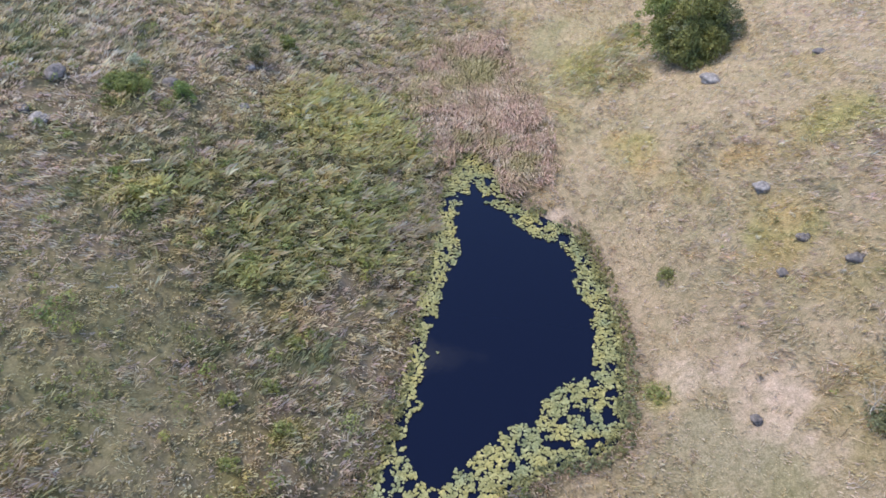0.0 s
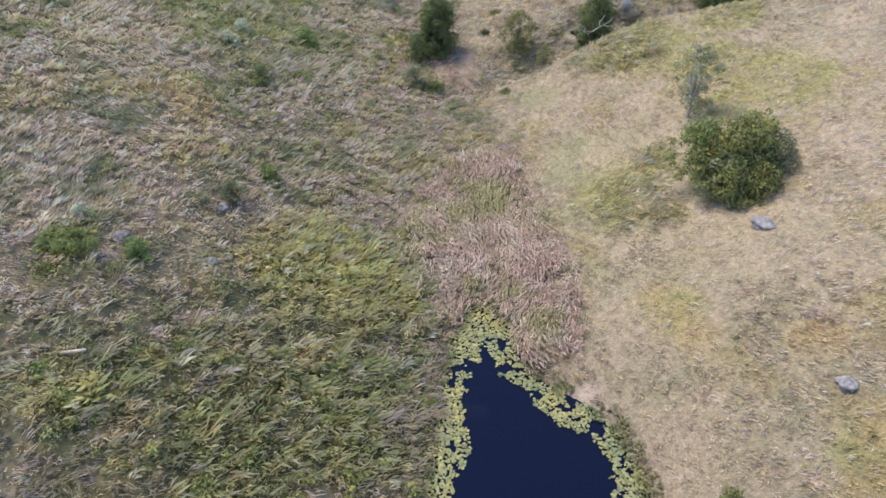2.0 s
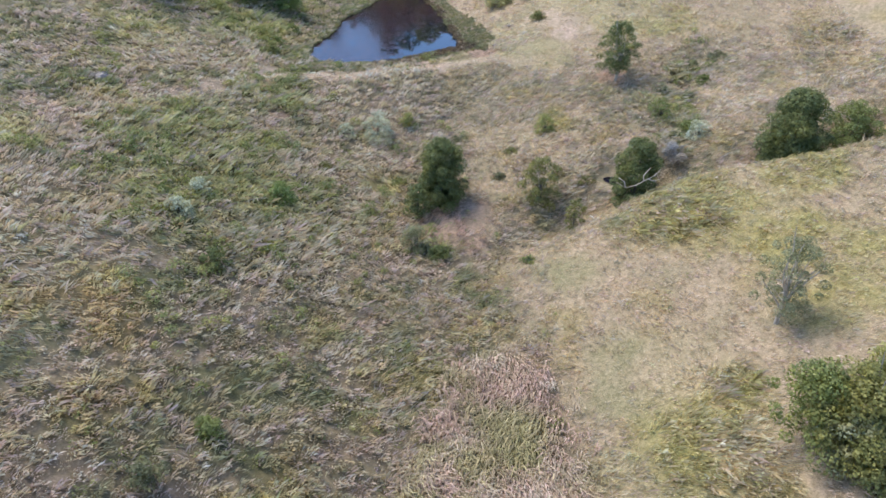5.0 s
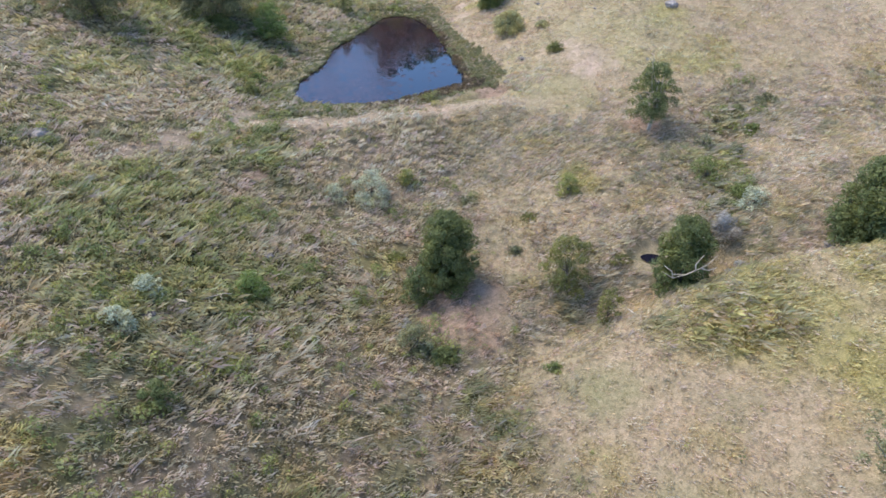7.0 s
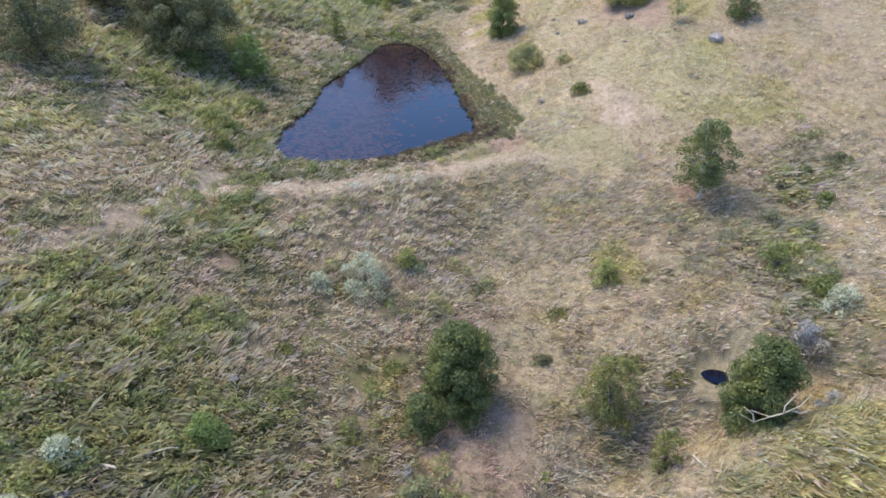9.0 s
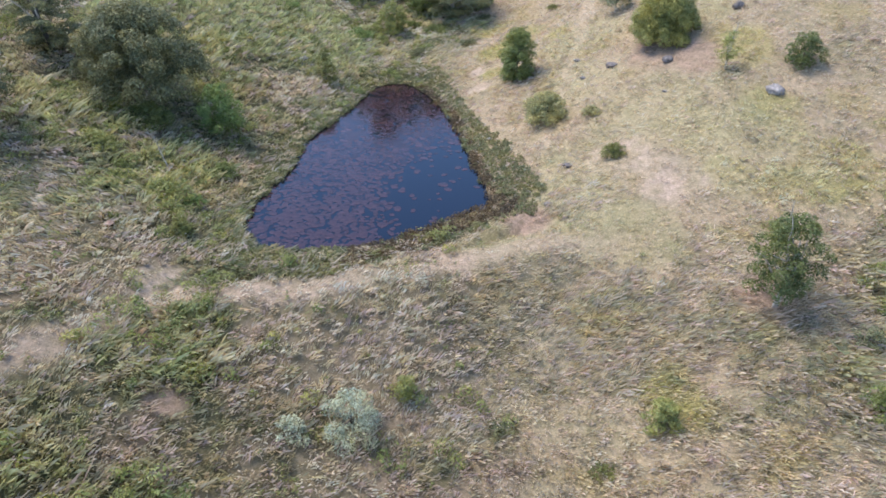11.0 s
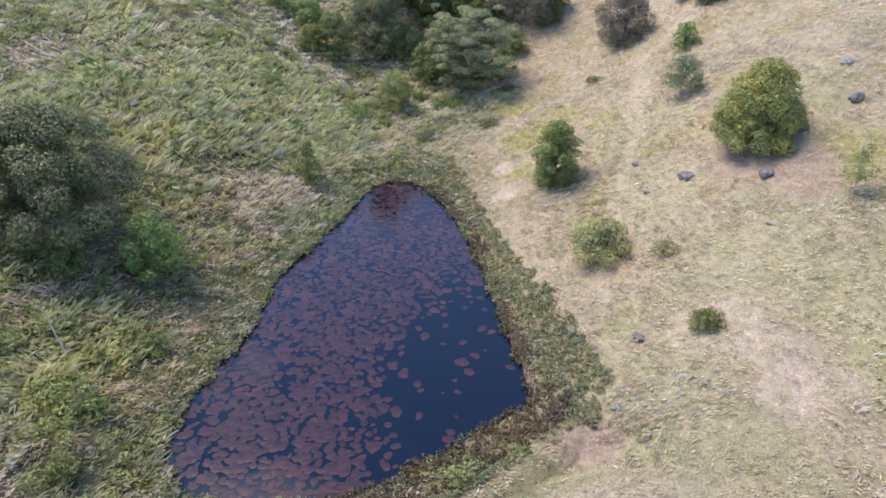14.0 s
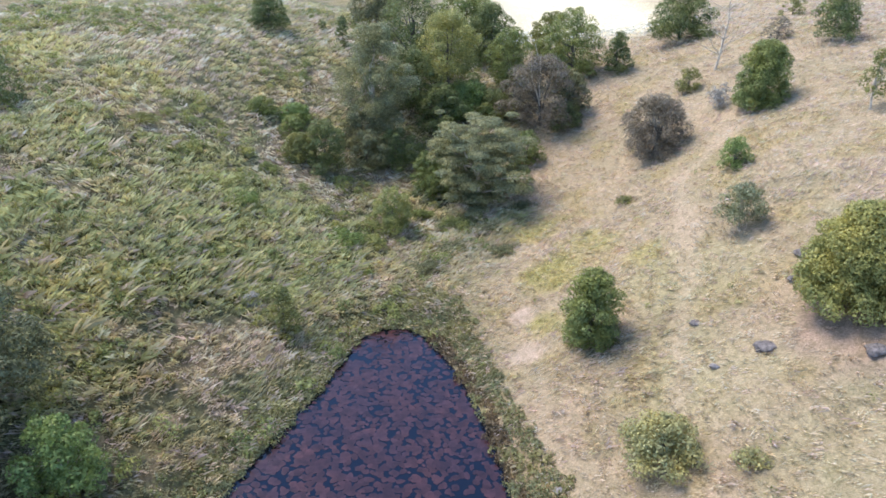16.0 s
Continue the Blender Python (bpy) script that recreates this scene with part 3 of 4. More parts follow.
    out, s = [mid[-1]], step
    while out[-1] < end_to:
        s *= 1.28
        out.append(out[-1] + s)
    low, s = [mid[0]], step
    while low[-1] > end_from:
        s *= 1.28
        low.append(low[-1] - s)
    return np.concatenate([low[:0:-1], mid, out[1:]])


gx, gy = spread(-74, 74, 0.75, -2500, 2500), spread(12, 288, 0.75, -2500, 4000)
X, Y = np.meshgrid(gx, gy)
flat_x, flat_y = X.ravel(), Y.ravel()
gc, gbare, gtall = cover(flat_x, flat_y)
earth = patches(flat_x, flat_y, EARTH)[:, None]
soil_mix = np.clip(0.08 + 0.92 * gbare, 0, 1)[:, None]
# shade between tussocks painted into the ground colour, deepest in the west
gap_shade = (0.62 + 0.34 * smooth(-4, 7, flat_x - valley_line(flat_y)))[:, None]
gc = gc * gap_shade * (1 - soil_mix) + (SOIL * (1 - earth) + EARTH_TINT * earth) * soil_mix
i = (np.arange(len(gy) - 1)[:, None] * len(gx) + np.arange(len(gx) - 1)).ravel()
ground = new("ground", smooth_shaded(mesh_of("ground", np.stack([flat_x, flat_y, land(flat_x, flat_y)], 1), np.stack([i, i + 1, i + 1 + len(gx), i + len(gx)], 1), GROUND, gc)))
tagged(ground, "rolling valley ground under dry and green pasture", "ground", kind="structure")


def pond(name, poly, level, material, label, grow=0.6):
    p = rounded(poly)
    mid = p.mean(0)
    bm = bmesh.new()
    ring = [bm.verts.new((*(q + (q - mid) / np.linalg.norm(q - mid) * grow), level)) for q in p]
    bm.faces.new(ring)
    bmesh.ops.triangulate(bm, faces=bm.faces[:])
    bmesh.ops.recalc_face_normals(bm, faces=bm.faces[:])
    if sum(f.normal.z for f in bm.faces) < 0:
        bmesh.ops.reverse_faces(bm, faces=bm.faces[:])
    me = bpy.data.meshes.new(name)
    bm.to_mesh(me)
    bm.free()
    me.materials.append(material)
    return tagged(new(name, me), label, "water", kind="structure")


pond("water", LOWER_SHORE, LOWER_LEVEL, WATER, "dark navy pond water edged with lily leaves", 0.15)
pond("water", UPPER_OPEN, UPPER_LEVEL, WATER_UPPER, "dark pond water with red floating weed", 0.35)
puddle = [(20.1 + 1.1 * math.cos(a) * (1 + 0.2 * math.sin(3 * a)), 121.6 + 0.9 * math.sin(a)) for a in np.linspace(0, 6.28, 13)[:-1]]
pond("water", puddle, float(land(20.1, 121.6)[0]) + 0.2, WATER, "small dark puddle in the gully", 0.0)

# ---- trees and bushes: lower valley ----
big = plant("tree", 29.0, 77.2, 9.5, 7.6, 0.1, "olive", "broad dense evergreen tree with lobed crown", "tree", "dome", 26, 0.36, 0.22, 0.9, 0.25, bare_limbs=2)
for k, (dx, dy, dz, wide, high, colour) in enumerate(((-3.6, 1.2, 0.0, 6.2, 6.4, "green"), (3.6, 0.6, 0.0, 6.0, 5.6, "slate"), (0.4, -2.6, -0.6, 6.6, 5.2, "olive"), (2.4, 2.6, 0.3, 5.4, 6.6, "moss"), (-1.6, -1.6, -0.4, 4.6, 4.8, "grey"))):
    gg = np.random.default_rng(300 + k)
    cc, rr = clumps(gg, wide, high, 0.0, 28, "ball", 0.31)
    v, f = leaf_cloud(gg, cc + (dx, dy, dz + 0.3), rr, np.minimum(700, (5.0 * rr * rr / 0.019).astype(int)), 0.135)
    part("crown", mesh_of("crown", v, f, LEAF[colour]), big)
plant("tree", 28.2, 90.6, 5.8, 7.6, 1.6, "grey", "sparse half-dead tree with pale forked trunk", "tree", "ball", 24, 0.3, 0.16, 0.75, 0.22, True, bare_limbs=6)
plant("bush", -31.0, 60.4, 5.2, 1.7, 0, "green", "low dark green bush beside boulders", "bush", count=18, leaf=0.16)
plant("bush", -25.8, 61.5, 2.6, 2.0, 0, "fresh", "bright green leafy bush against a boulder", "bush", count=12, leaf=0.16, lump=0.45)
plant("bush", -21.0, 72.6, 3.8, 2.2, 0, "slate", "grey-green straggling bush among stones", "bush", "open", 14, 0.35, 0.16, 0.6)
plant("bush", -18.6, 77.9, 2.6, 2.0, 0, "green", "small green bush in dry grass", "bush", count=12, lump=0.45, leaf=0.16)
plant("bush", -23.2, 97.2, 3.0, 2.3, 0, "dark", "compact dark green bush on the hillside", "bush", count=14, lump=0.42, leaf=0.15)
plant("bush", -4.7, 111.3, 4.8, 3.6, 0, "grey", "grey-leaved thorny bush by the gully", "bush", "open", 18, 0.33, 0.16, 0.6, bare_limbs=4)
plant("bush", -1.9, 110.5, 3.0, 1.6, 0, "dark", "low dark bush on the gully edge", "bush", count=12, lump=0.42, leaf=0.16)

# ---- middle valley ----
plant("tree", -1.7, 121.2, 6.3, 8.9, 0, "dark", "dense dark green egg-shaped tree", "tree", "ball", 56, 0.39, 0.19, 1.2, 0.22)
plant("bush", -4.6, 118.2, 4.0, 4.6, 0, "dark", "dark green bush leaning on a taller tree", "bush", count=16, lump=0.4, leaf=0.18)
plant("bush", 10.7, 118.9, 5.2, 6.6, 0, "olive", "rounded olive bush with thin grey top", "bush", "ball", 24, 0.36, 0.17, 0.8, bare_limbs=4)
plant("bush", 14.4, 114.6, 2.9, 4.2, 0, "olive", "small upright olive-green bush", "bush", "ball", 12, 0.42, 0.16)
gully_tree = plant("tree", 21.8, 117.2, 6.0, 8.8, 0, "dark", "round green tree in the gully with dead limbs", "tree", "ball", 46, 0.39, 0.19, 1.1, 0.2)
for k, pts in enumerate(([(-1.3, -1.5, 3.1), (-0.9, -3.3, 4.3), (-2.2, -3.7, 4.2), (-3.3, -3.5, 4.8)], [(-0.9, -3.3, 4.3), (-0.2, -3.6, 5.0), (0.9, -3.4, 5.5), (1.7, -3.0, 6.2)], [(-0.2, -3.6, 5.0), (-0.3, -3.6, 5.7), (0.4, -3.3, 6.5)], [(-2.2, -3.7, 4.2), (-2.4, -3.6, 4.9), (-3.0, -3.2, 5.2)], [(0.3, -3.5, 5.2), (1.0, -3.6, 5.0), (1.7, -3.5, 5.2)])):
    v, f = tubes([[(q, 0.065 - 0.012 * m) for m, q in enumerate(pts)]], 6)
    part("dead_limb", smooth_shaded(mesh_of("dead_limb", v, f, PALE_BARK)), gully_tree, "bleached bare limb")
plant("tree", 40.4, 119.2, 7.6, 9.8, 0, "dark", "dark dense tree behind the grassy rise", "tree", "ball", 60, 0.39, 0.2, 1.2, 0.22)
plant("bush", 47.5, 120.4, 7.6, 6.2, 0, "green", "spreading green bushes along the gully", "bush", count=22, leaf=0.18)
plant("tree", 54.0, 121.4, 5.4, 8.0, 0.5, "green", "small tree with bare pale limbs", "tree", "open", 16, 0.34, 0.18, 0.8, 0.16, True, bare_limbs=4)
plant("tree", 23.9, 142.6, 6.0, 7.0, 2.0, "dark", "ragged dark tree on a bleached forked trunk", "tree", "ball", 28, 0.36, 0.17, 0.9, 0.26, True, bare_limbs=2)
for k, (bx, by, bw, bh) in enumerate(((-10.7, 133.8, 4.6, 3.4), (-14.9, 132.1, 2.8, 1.5), (-27.4, 108.2, 2.9, 1.9), (-28.2, 103.4, 3.1, 1.8), (-30.9, 64.3, 2.0, 1.0))):
    plant("bush", bx, by, bw * 1.05, bh * 1.15 + 0.4, 0, "white", "silvery white-flowering bush in grass", "bush", "dome", 14, 0.4, 0.15, 0.7, group="white bushes", seed=k)
plant("bush", -20.1, 113.0, 3.7, 3.0, 0, "fresh", "feathery fresh green bush in grass", "bush", count=16, lump=0.4, leaf=0.15, dense=0.8)
plant("bush", -6.6, 136.8, 2.4, 2.0, 0, "yellow", "small yellow-green bush on grass", "bush", count=10, lump=0.45, leaf=0.15)
plant("bush", 12.6, 133.0, 3.0, 2.6, 0, "yellow", "yellow-green shrub on the slope", "bush", count=12, lump=0.42, leaf=0.15)
plant("bush", 27.9, 131.5, 4.0, 3.2, 0, "green", "green bush in the dry watercourse", "bush", count=14, leaf=0.16, dense=0.7)
plant("bush", 29.5, 138.0, 3.4, 2.4, 0, "grey", "grey-green scrub along the watercourse", "bush", "open", 12, 0.4, 0.16, 0.6)
plant("bush", 31.5, 125.8, 3.8, 2.8, 0, "white", "pale leafy bush beside a dead shrub", "bush", count=12, lump=0.42, leaf=0.16, dense=0.6)
plant("dead_bush", 27.5, 123.2, 4.6, 2.6, 0, "twig", "leafless pale grey twiggy shrub", "bush", "open", 18, 0.36, 0.12, 0.55, pale=True, bare_limbs=6)
plant("dead_bush", 27.1, 116.8, 3.0, 2.0, 0, "twig", "small leafless grey shrub in grass", "bush", "open", 12, 0.36, 0.12, 0.5, pale=True, bare_limbs=4)
plant("dead_bush", -5.6, 113.6, 2.0, 1.8, 0, "twig", "grey dead shrub at a tree's foot", "bush", "open", 10, 0.4, 0.12, 0.5, pale=True, bare_limbs=3)

# ---- round the upper pond ----
plant("tree", -40.0, 176.0, 15.5, 9.4, 1.6, "slate", "wide dark grey-green tree with layered crown", "tree", "dome", 90, 0.24, 0.22, 1.0, 0.35)
plant("tree", -50.5, 178.5, 10.5, 9.0, 1.0, "slate", "dark grey-green tree in a thicket", "tree", "umbrella", 40, 0.27, 0.22, 0.9, 0.3, bare_limbs=3)
plant("tree", -51.5, 160.5, 11.0, 9.0, 1.0, "slate", "shadowy dark tree at the wood's edge", "tree", "dome", 36, 0.32, 0.22, 0.9, 0.3)
plant("bush", -37.5, 171.0, 6.0, 3.0, 0, "dark", "dark undergrowth below a wide tree", "bush", count=18, leaf=0.18)
plant("tree", -30.3, 174.0, 5.7, 5.4, 1.0, "fresh", "small round bright green tree with pale stem", "tree", "ball", 22, 0.38, 0.2, 1.0, 0.09, True)
plant("bush", -32.0, 158.5, 5.6, 2.2, 0, "yellow", "yellow-green arching grass-like shrub", "bush", count=18, leaf=0.2, dense=0.7)
plant("bush", -39.9, 162.8, 4.0, 2.2, 0, "yellow", "bright yellow-green shrub in tall grass", "bush", count=14, leaf=0.17, dense=0.7)
plant("bush", -28.8, 152.8, 2.6, 2.2, 0, "olive", "low olive shrub by the pond", "bush", count=10, lump=0.45, leaf=0.16)
plant("bush", -28.2, 165.5, 3.0, 1.8, 0, "green", "small grey-green bush near the water", "bush", count=12, lump=0.42, leaf=0.15)
plant("bush", -21.2, 195.7, 3.7, 5.2, 0, "olive", "upright olive shrub at the water's edge", "bush", "cone", 18, 0.4, 0.17, 0.9)
plant("dead_bush", -24.6, 197.9, 3.0, 1.9, 0, "twig", "greyish twiggy shrub above pond", "bush", "open", 12, 0.4, 0.14, 0.6, pale=True)
plant("tree", 6.3, 191.5, 5.2, 7.2, 0, "green", "upright dense green tree by the pond bank", "tree", "ball", 44, 0.42, 0.18, 1.1, 0.16)
plant("bush", 8.8, 177.6, 6.2, 3.6, 0, "straw", "large yellow-green feathery bush", "bush", "dome", 26, 0.36, 0.2, 0.8)
plant("bush", 13.9, 175.5, 2.6, 1.3, 0, "straw", "low straw-yellow bush in grass", "bush", count=10, lump=0.45, leaf=0.16, dense=0.6)
plant("tree", 24.4, 186.6, 8.2, 8.0, 0, "moss", "large smooth domed olive-green tree", "tree", "dome", 80, 0.37, 0.18, 1.3, 0.25)
plant("bush", 14.9, 166.4, 3.0, 1.5, 0, "olive", "low round bush in bare soil", "bush", count=12, lump=0.42, leaf=0.15)
plant("tree", 29.2, 176.6, 3.6, 3.6, 1.2, "yellow", "thin young tree with pale yellow-green leaves", "tree", "open", 14, 0.34, 0.15, 0.5, 0.08, True, bare_limbs=2)
plant("bush", 37.2, 174.8, 4.2, 3.8, 0, "dark", "dark green rounded bush on the slope", "bush", "ball", 16, 0.42, 0.17)
plant("tree", 21.0, 200.0, 5.0, 3.4, 1.2, "grey", "small grey-green tree with a bare pale stem", "tree", "dome", 18, 0.36, 0.16, 0.75, 0.1, True)
plant("bush", 24.4, 212.0, 3.6, 3.4, 0, "fresh", "small fresh green bush on pasture", "bush", "ball", 14, 0.42, 0.17)
plant("tree", 37.6, 212.3, 3.6, 5.0, 1.6, "olive", "thin olive tree with a pale trunk", "tree", "dome", 14, 0.4, 0.17, 0.8, 0.12, True)
plant("bush", 19.6, 225.7, 8.4, 7.6, 0, "purple", "big rounded purplish-brown shrub", "bush", "ball", 36, 0.34, 0.17, 0.9, bare_limbs=3)
plant("tree", 31.6, 225.1, 6.4, 8.0, 0, "green", "dense green egg-shaped tree on the hillside", "tree", "ball", 60, 0.39, 0.19, 1.1, 0.2)
plant("dead_bush", 28.4, 229.5, 4.0, 3.6, 0, "twig", "bare greyish scrub beside a green tree", "bush", "open", 14, 0.4, 0.14, 0.5, pale=True, bare_limbs=3)
plant("bush", 27.2, 238.5, 3.6, 3.4, 0, "olive", "small olive bush below a dead tree", "bush", "ball", 12, 0.42, 0.17)

# ---- the wood at the valley's head ----
plant("tree", -16.4, 237.0, 13.0, 15.0, 1.5, "grey", "tall grey-green gum tree with pale limbs", "tree", "open", 90, 0.22, 0.18, 0.8, 0.3, True, bare_limbs=3)
plant("tree", -6.4, 250.0, 11.5, 10.5, 3.0, "moss", "light green rounded tree in the wood", "tree", "dome", 30, 0.36, 0.22, 1.0, 0.3)
plant("tree", -3.1, 268.0, 13.0, 8.6, 2.5, "green", "tall green tree on the ridge", "tree", "dome", 34, 0.34, 0.24, 1.0, 0.3)
plant("tree", -12.5, 256.0, 11.0, 13.0, 2.0, "dark", "dark green tree among others", "tree", "dome", 28, 0.36, 0.22, 1.0, 0.3)
plant("tree", -2.4, 225.0, 17.0, 12.0, 0.1, "grey", "flat-layered grey-green acacia over the gully", "tree", "umbrella", 96, 0.2, 0.2, 1.0, 0.35, True, bare_limbs=4)
plant("bush", -22.2, 227.2, 6.0, 6.6, 0, "dark", "tall dark green rounded bush", "bush", "ball", 22, 0.38, 0.18)
plant("bush", -17.2, 230.5, 6.2, 5.6, 0, "slate", "grey-green bush under taller trees", "bush", "ball", 22, 0.38, 0.18, 0.8)
plant("bush", -27.0, 231.0, 5.0, 3.4, 0, "green", "leafy green thicket by trees", "bush", count=16, leaf=0.18)
plant("tree", 7.3, 242.5, 12.0, 10.0, 0.4, "purple", "wide brownish grey-green tree", "tree", "ball", 36, 0.34, 0.2, 0.9, 0.3, bare_limbs=3)
plant("tree", 13.6, 256.0, 10.5, 10.5, 0.4, "green", "dense green tree on the wood's edge", "tree", "ball", 30, 0.36, 0.2, 1.0, 0.28)
plant("tree", 20.4, 253.5, 5.5, 6.4, 0, "dark", "small dark tree standing apart", "tree", "cone", 20, 0.4, 0.19, 1.0, 0.18)
plant("bush", -3.3, 247.0, 10.0, 5.0, 0, "fresh", "bright green undergrowth in the wood", "bush", count=24, leaf=0.2)
plant("bush", 4.5, 234.0, 5.0, 4.8, 0, "green", "green bush beside the acacia", "bush", "ball", 18, 0.4, 0.19)
plant("bush", -8.5, 229.5, 6.0, 5.0, 0, "green", "green thicket at the wood's foot", "bush", "ball", 20, 0.38, 0.19)
plant("bush", -13.0, 218.5, 5.4, 5.6, 0, "yellow", "bright yellow-green leafy bush", "bush", "ball", 22, 0.38, 0.19)
plant("bush", -18.3, 212.9, 5.0, 1.9, 0, "fresh", "low bright green leafy bush", "bush", count=14, leaf=0.18)
plant("bush", -14.9, 214.2, 4.0, 1.6, 0, "yellow", "low yellow-green leafy bush", "bush", count=12, leaf=0.17)
plant("tree", -24.3, 260.0, 2.9, 4.8, 0, "dark", "slim dark tree on the crest", "tree", "cone", 14, 0.44, 0.2, 1.0, 0.1)
plant("bush", -28.2, 263.7, 1.8, 2.2, 0, "dark", "small dark bush on the crest", "bush", count=8, lump=0.5, leaf=0.18)
plant("tree", -35.7, 258.0, 6.6, 5.4, 0.8, "dark", "dark tree on the hilltop", "tree", "dome", 20, 0.4, 0.2, 1.0, 0.2)
plant("tree", -54.5, 214.5, 4.6, 5.4, 0, "dark", "dark tree on the grassy hillside", "tree", "ball", 16, 0.4, 0.2, 1.0, 0.16)
plant("tree", -19.8, 272.0, 10.0, 7.0, 2.0, "slate", "dark trees along the skyline", "tree", "dome", 26, 0.36, 0.24, 0.9, 0.25)
plant("tree", 32.3, 262.0, 12.0, 7.4, 0.8, "dark", "broad dark tree beyond the dead one", "tree", "dome", 30, 0.35, 0.23, 1.0, 0.3)
plant("tree", 45.0, 237.0, 6.8, 5.8, 0.8, "dark", "dark tree with pale stems", "tree", "dome", 20, 0.4, 0.2, 0.9, 0.14, True)
plant("bush", 41.0, 245.0, 4.8, 3.4, 0, "purple", "brownish scrub on the hillside", "bush", count=12, leaf=0.18, dense=0.6)
plant("bush", 49.5, 260.0, 4.6, 3.4, 0, "olive", "olive bush near the crest", "bush", count=12, leaf=0.2)

for k, (bx, by, bw, bh, base, colour, shape) in enumerate((
        (-12.2, 245.5, 9.0, 9.0, 0.8, "dark", "ball"), (3.4, 253.0, 8.5, 9.0, 0.8, "green", "ball"), (0.6, 262.0, 9.0, 9.0, 1.5, "dark", "dome"),
        (10.9, 262.5, 8.0, 8.0, 0.8, "olive", "ball"), (-7.5, 242.2, 7.5, 6.5, 0.5, "dark", "ball"), (11.5, 243.5, 6.5, 6.5, 0.4, "slate", "ball"))):
    plant("tree", bx, by, bw, bh, base, colour, ("leafy tree crowded among others in the wood", "rounded tree at the heart of the wood")[k % 2], "tree", shape, 28, 0.36, 0.22, 1.0, 0.25, group="trees of the wood", seed=k)
for k, (bx, by, bw, bh, colour) in enumerate((
        (-13.5, 232.7, 7.0, 5.5, "dark"), (1.0, 245.4, 7.0, 4.5, "olive"), (-18.6, 234.5, 6.3, 5.0, "slate"), (-25.5, 226.8, 5.0, 3.6, "olive"), (-27.6, 234.6, 5.4, 2.6, "fresh"),
        (10.6, 240.6, 5.0, 4.0, "dark"), (-8.7, 227.1, 5.2, 4.2, "green"), (2.6, 228.4, 4.5, 3.8, "green"), (-31.6, 232.8, 4.6, 2.4, "green"))):
    plant("bush", bx, by, bw, bh, 0, colour, ("dense bush in the wood's undergrowth", "leafy bush filling the wood's edge")[k % 2], "bush", "ball", 20, 0.38, 0.19, 1.0, group="undergrowth of the wood", seed=k)
for k, (bx, by, bw, bh, colour) in enumerate((
        (-5.0, 214.0, 5.0, 1.3, "slate"), (-1.6, 218.0, 5.0, 1.5, "slate"), (-8.0, 210.0, 4.6, 1.1, "slate"), (0.4, 212.4, 4.2, 1.1, "slate"), (-5.0, 219.6, 5.0, 1.8, "dark"), (3.4, 222.6, 4.0, 1.4, "slate"), (-9.6, 222.4, 4.2, 1.8, "green"),
        (-30.6, 155.4, 2.6, 1.8, "yellow"), (-29.2, 158.0, 2.4, 1.6, "fresh"), (-34.6, 151.6, 2.6, 1.4, "olive"), (-36.6, 158.6, 3.0, 1.6, "yellow"),
        (-42.1, 219.8, 4.0, 1.3, "olive"), (-36.7, 218.5, 4.0, 1.3, "yellow"), (-29.9, 213.3, 4.5, 1.3, "fresh"), (-42.5, 209.8, 3.6, 1.1, "yellow"), (-41.8, 196.0, 3.0, 1.1, "yellow"),
        (-33.9, 197.8, 3.1, 1.5, "green"), (-28.6, 221.5, 3.5, 1.6, "green"), (-47.0, 201.0, 3.0, 1.2, "olive"), (-24.5, 205.5, 3.6, 1.2, "green"), (14.4, 215.5, 2.6, 1.0, "olive"),
        (-11.9, 36.0, 1.6, 1.2, "yellow"), (-11.6, 28.2, 1.8, 1.3, "yellow"), (-13.0, 31.6, 1.5, 1.1, "yellow"), (-15.6, 29.6, 1.4, 1.0, "yellow"), (-14.6, 25.0, 1.5, 1.1, "yellow"), (-16.5, 43.6, 1.8, 1.1, "yellow"),
        (17.2, 33.2, 2.2, 1.0, "yellow"), (20.0, 44.2, 2.0, 1.1, "olive"), (-26.4, 47.0, 2.4, 1.2, "yellow"), (-28.4, 49.0, 2.0, 1.1, "fresh"), (-31.3, 57.4, 1.6, 1.1, "olive"), (-4.6, 45.0, 1.6, 1.0, "rust"), (-4.4, 52.0, 1.5, 1.0, "rust"),
        (28.6, 126.4, 4.2, 1.6, "slate"), (31.6, 129.0, 4.6, 1.7, "green"), (33.2, 137.0, 4.4, 1.7, "slate"), (36.4, 146.0, 4.0, 1.6, "slate"),
        (16.6, 121.0, 2.2, 1.1, "olive"), (8.0, 130.0, 2.0, 0.9, "olive"), (13.4, 122.8, 2.0, 1.2, "olive"), (8.4, 108.4, 2.2, 1.2, "green"), (-7.2, 124.6, 2.2, 1.0, "yellow"), (1.0, 134.0, 2.8, 1.0, "slate"),
        (36.5, 141.0, 3.0, 1.6, "green"), (6.0, 125.0, 2.4, 1.2, "slate"), (24.5, 121.0, 2.4, 1.4, "olive"),
        (40.0, 147.0, 3.4, 1.8, "slate"), (27.5, 152.0, 2.6, 1.1, "yellow"), (-36.5, 112.0, 2.6, 1.1, "olive"), (-17.0, 124.0, 2.4, 1.0, "olive"), (-10.5, 116.5, 2.6, 1.4, "olive"))):
    plant("bush", bx, by, bw * 1.15, bh * 0.85, 0, colour, ("low scrubby bush on the grassy slope", "small spreading bush in rough grass")[k % 2], "bush", "open" if colour in ("slate", "green", "dark") else "dome", 18, 0.32, 0.15, 0.5, group="scrub on the slopes", seed=k)

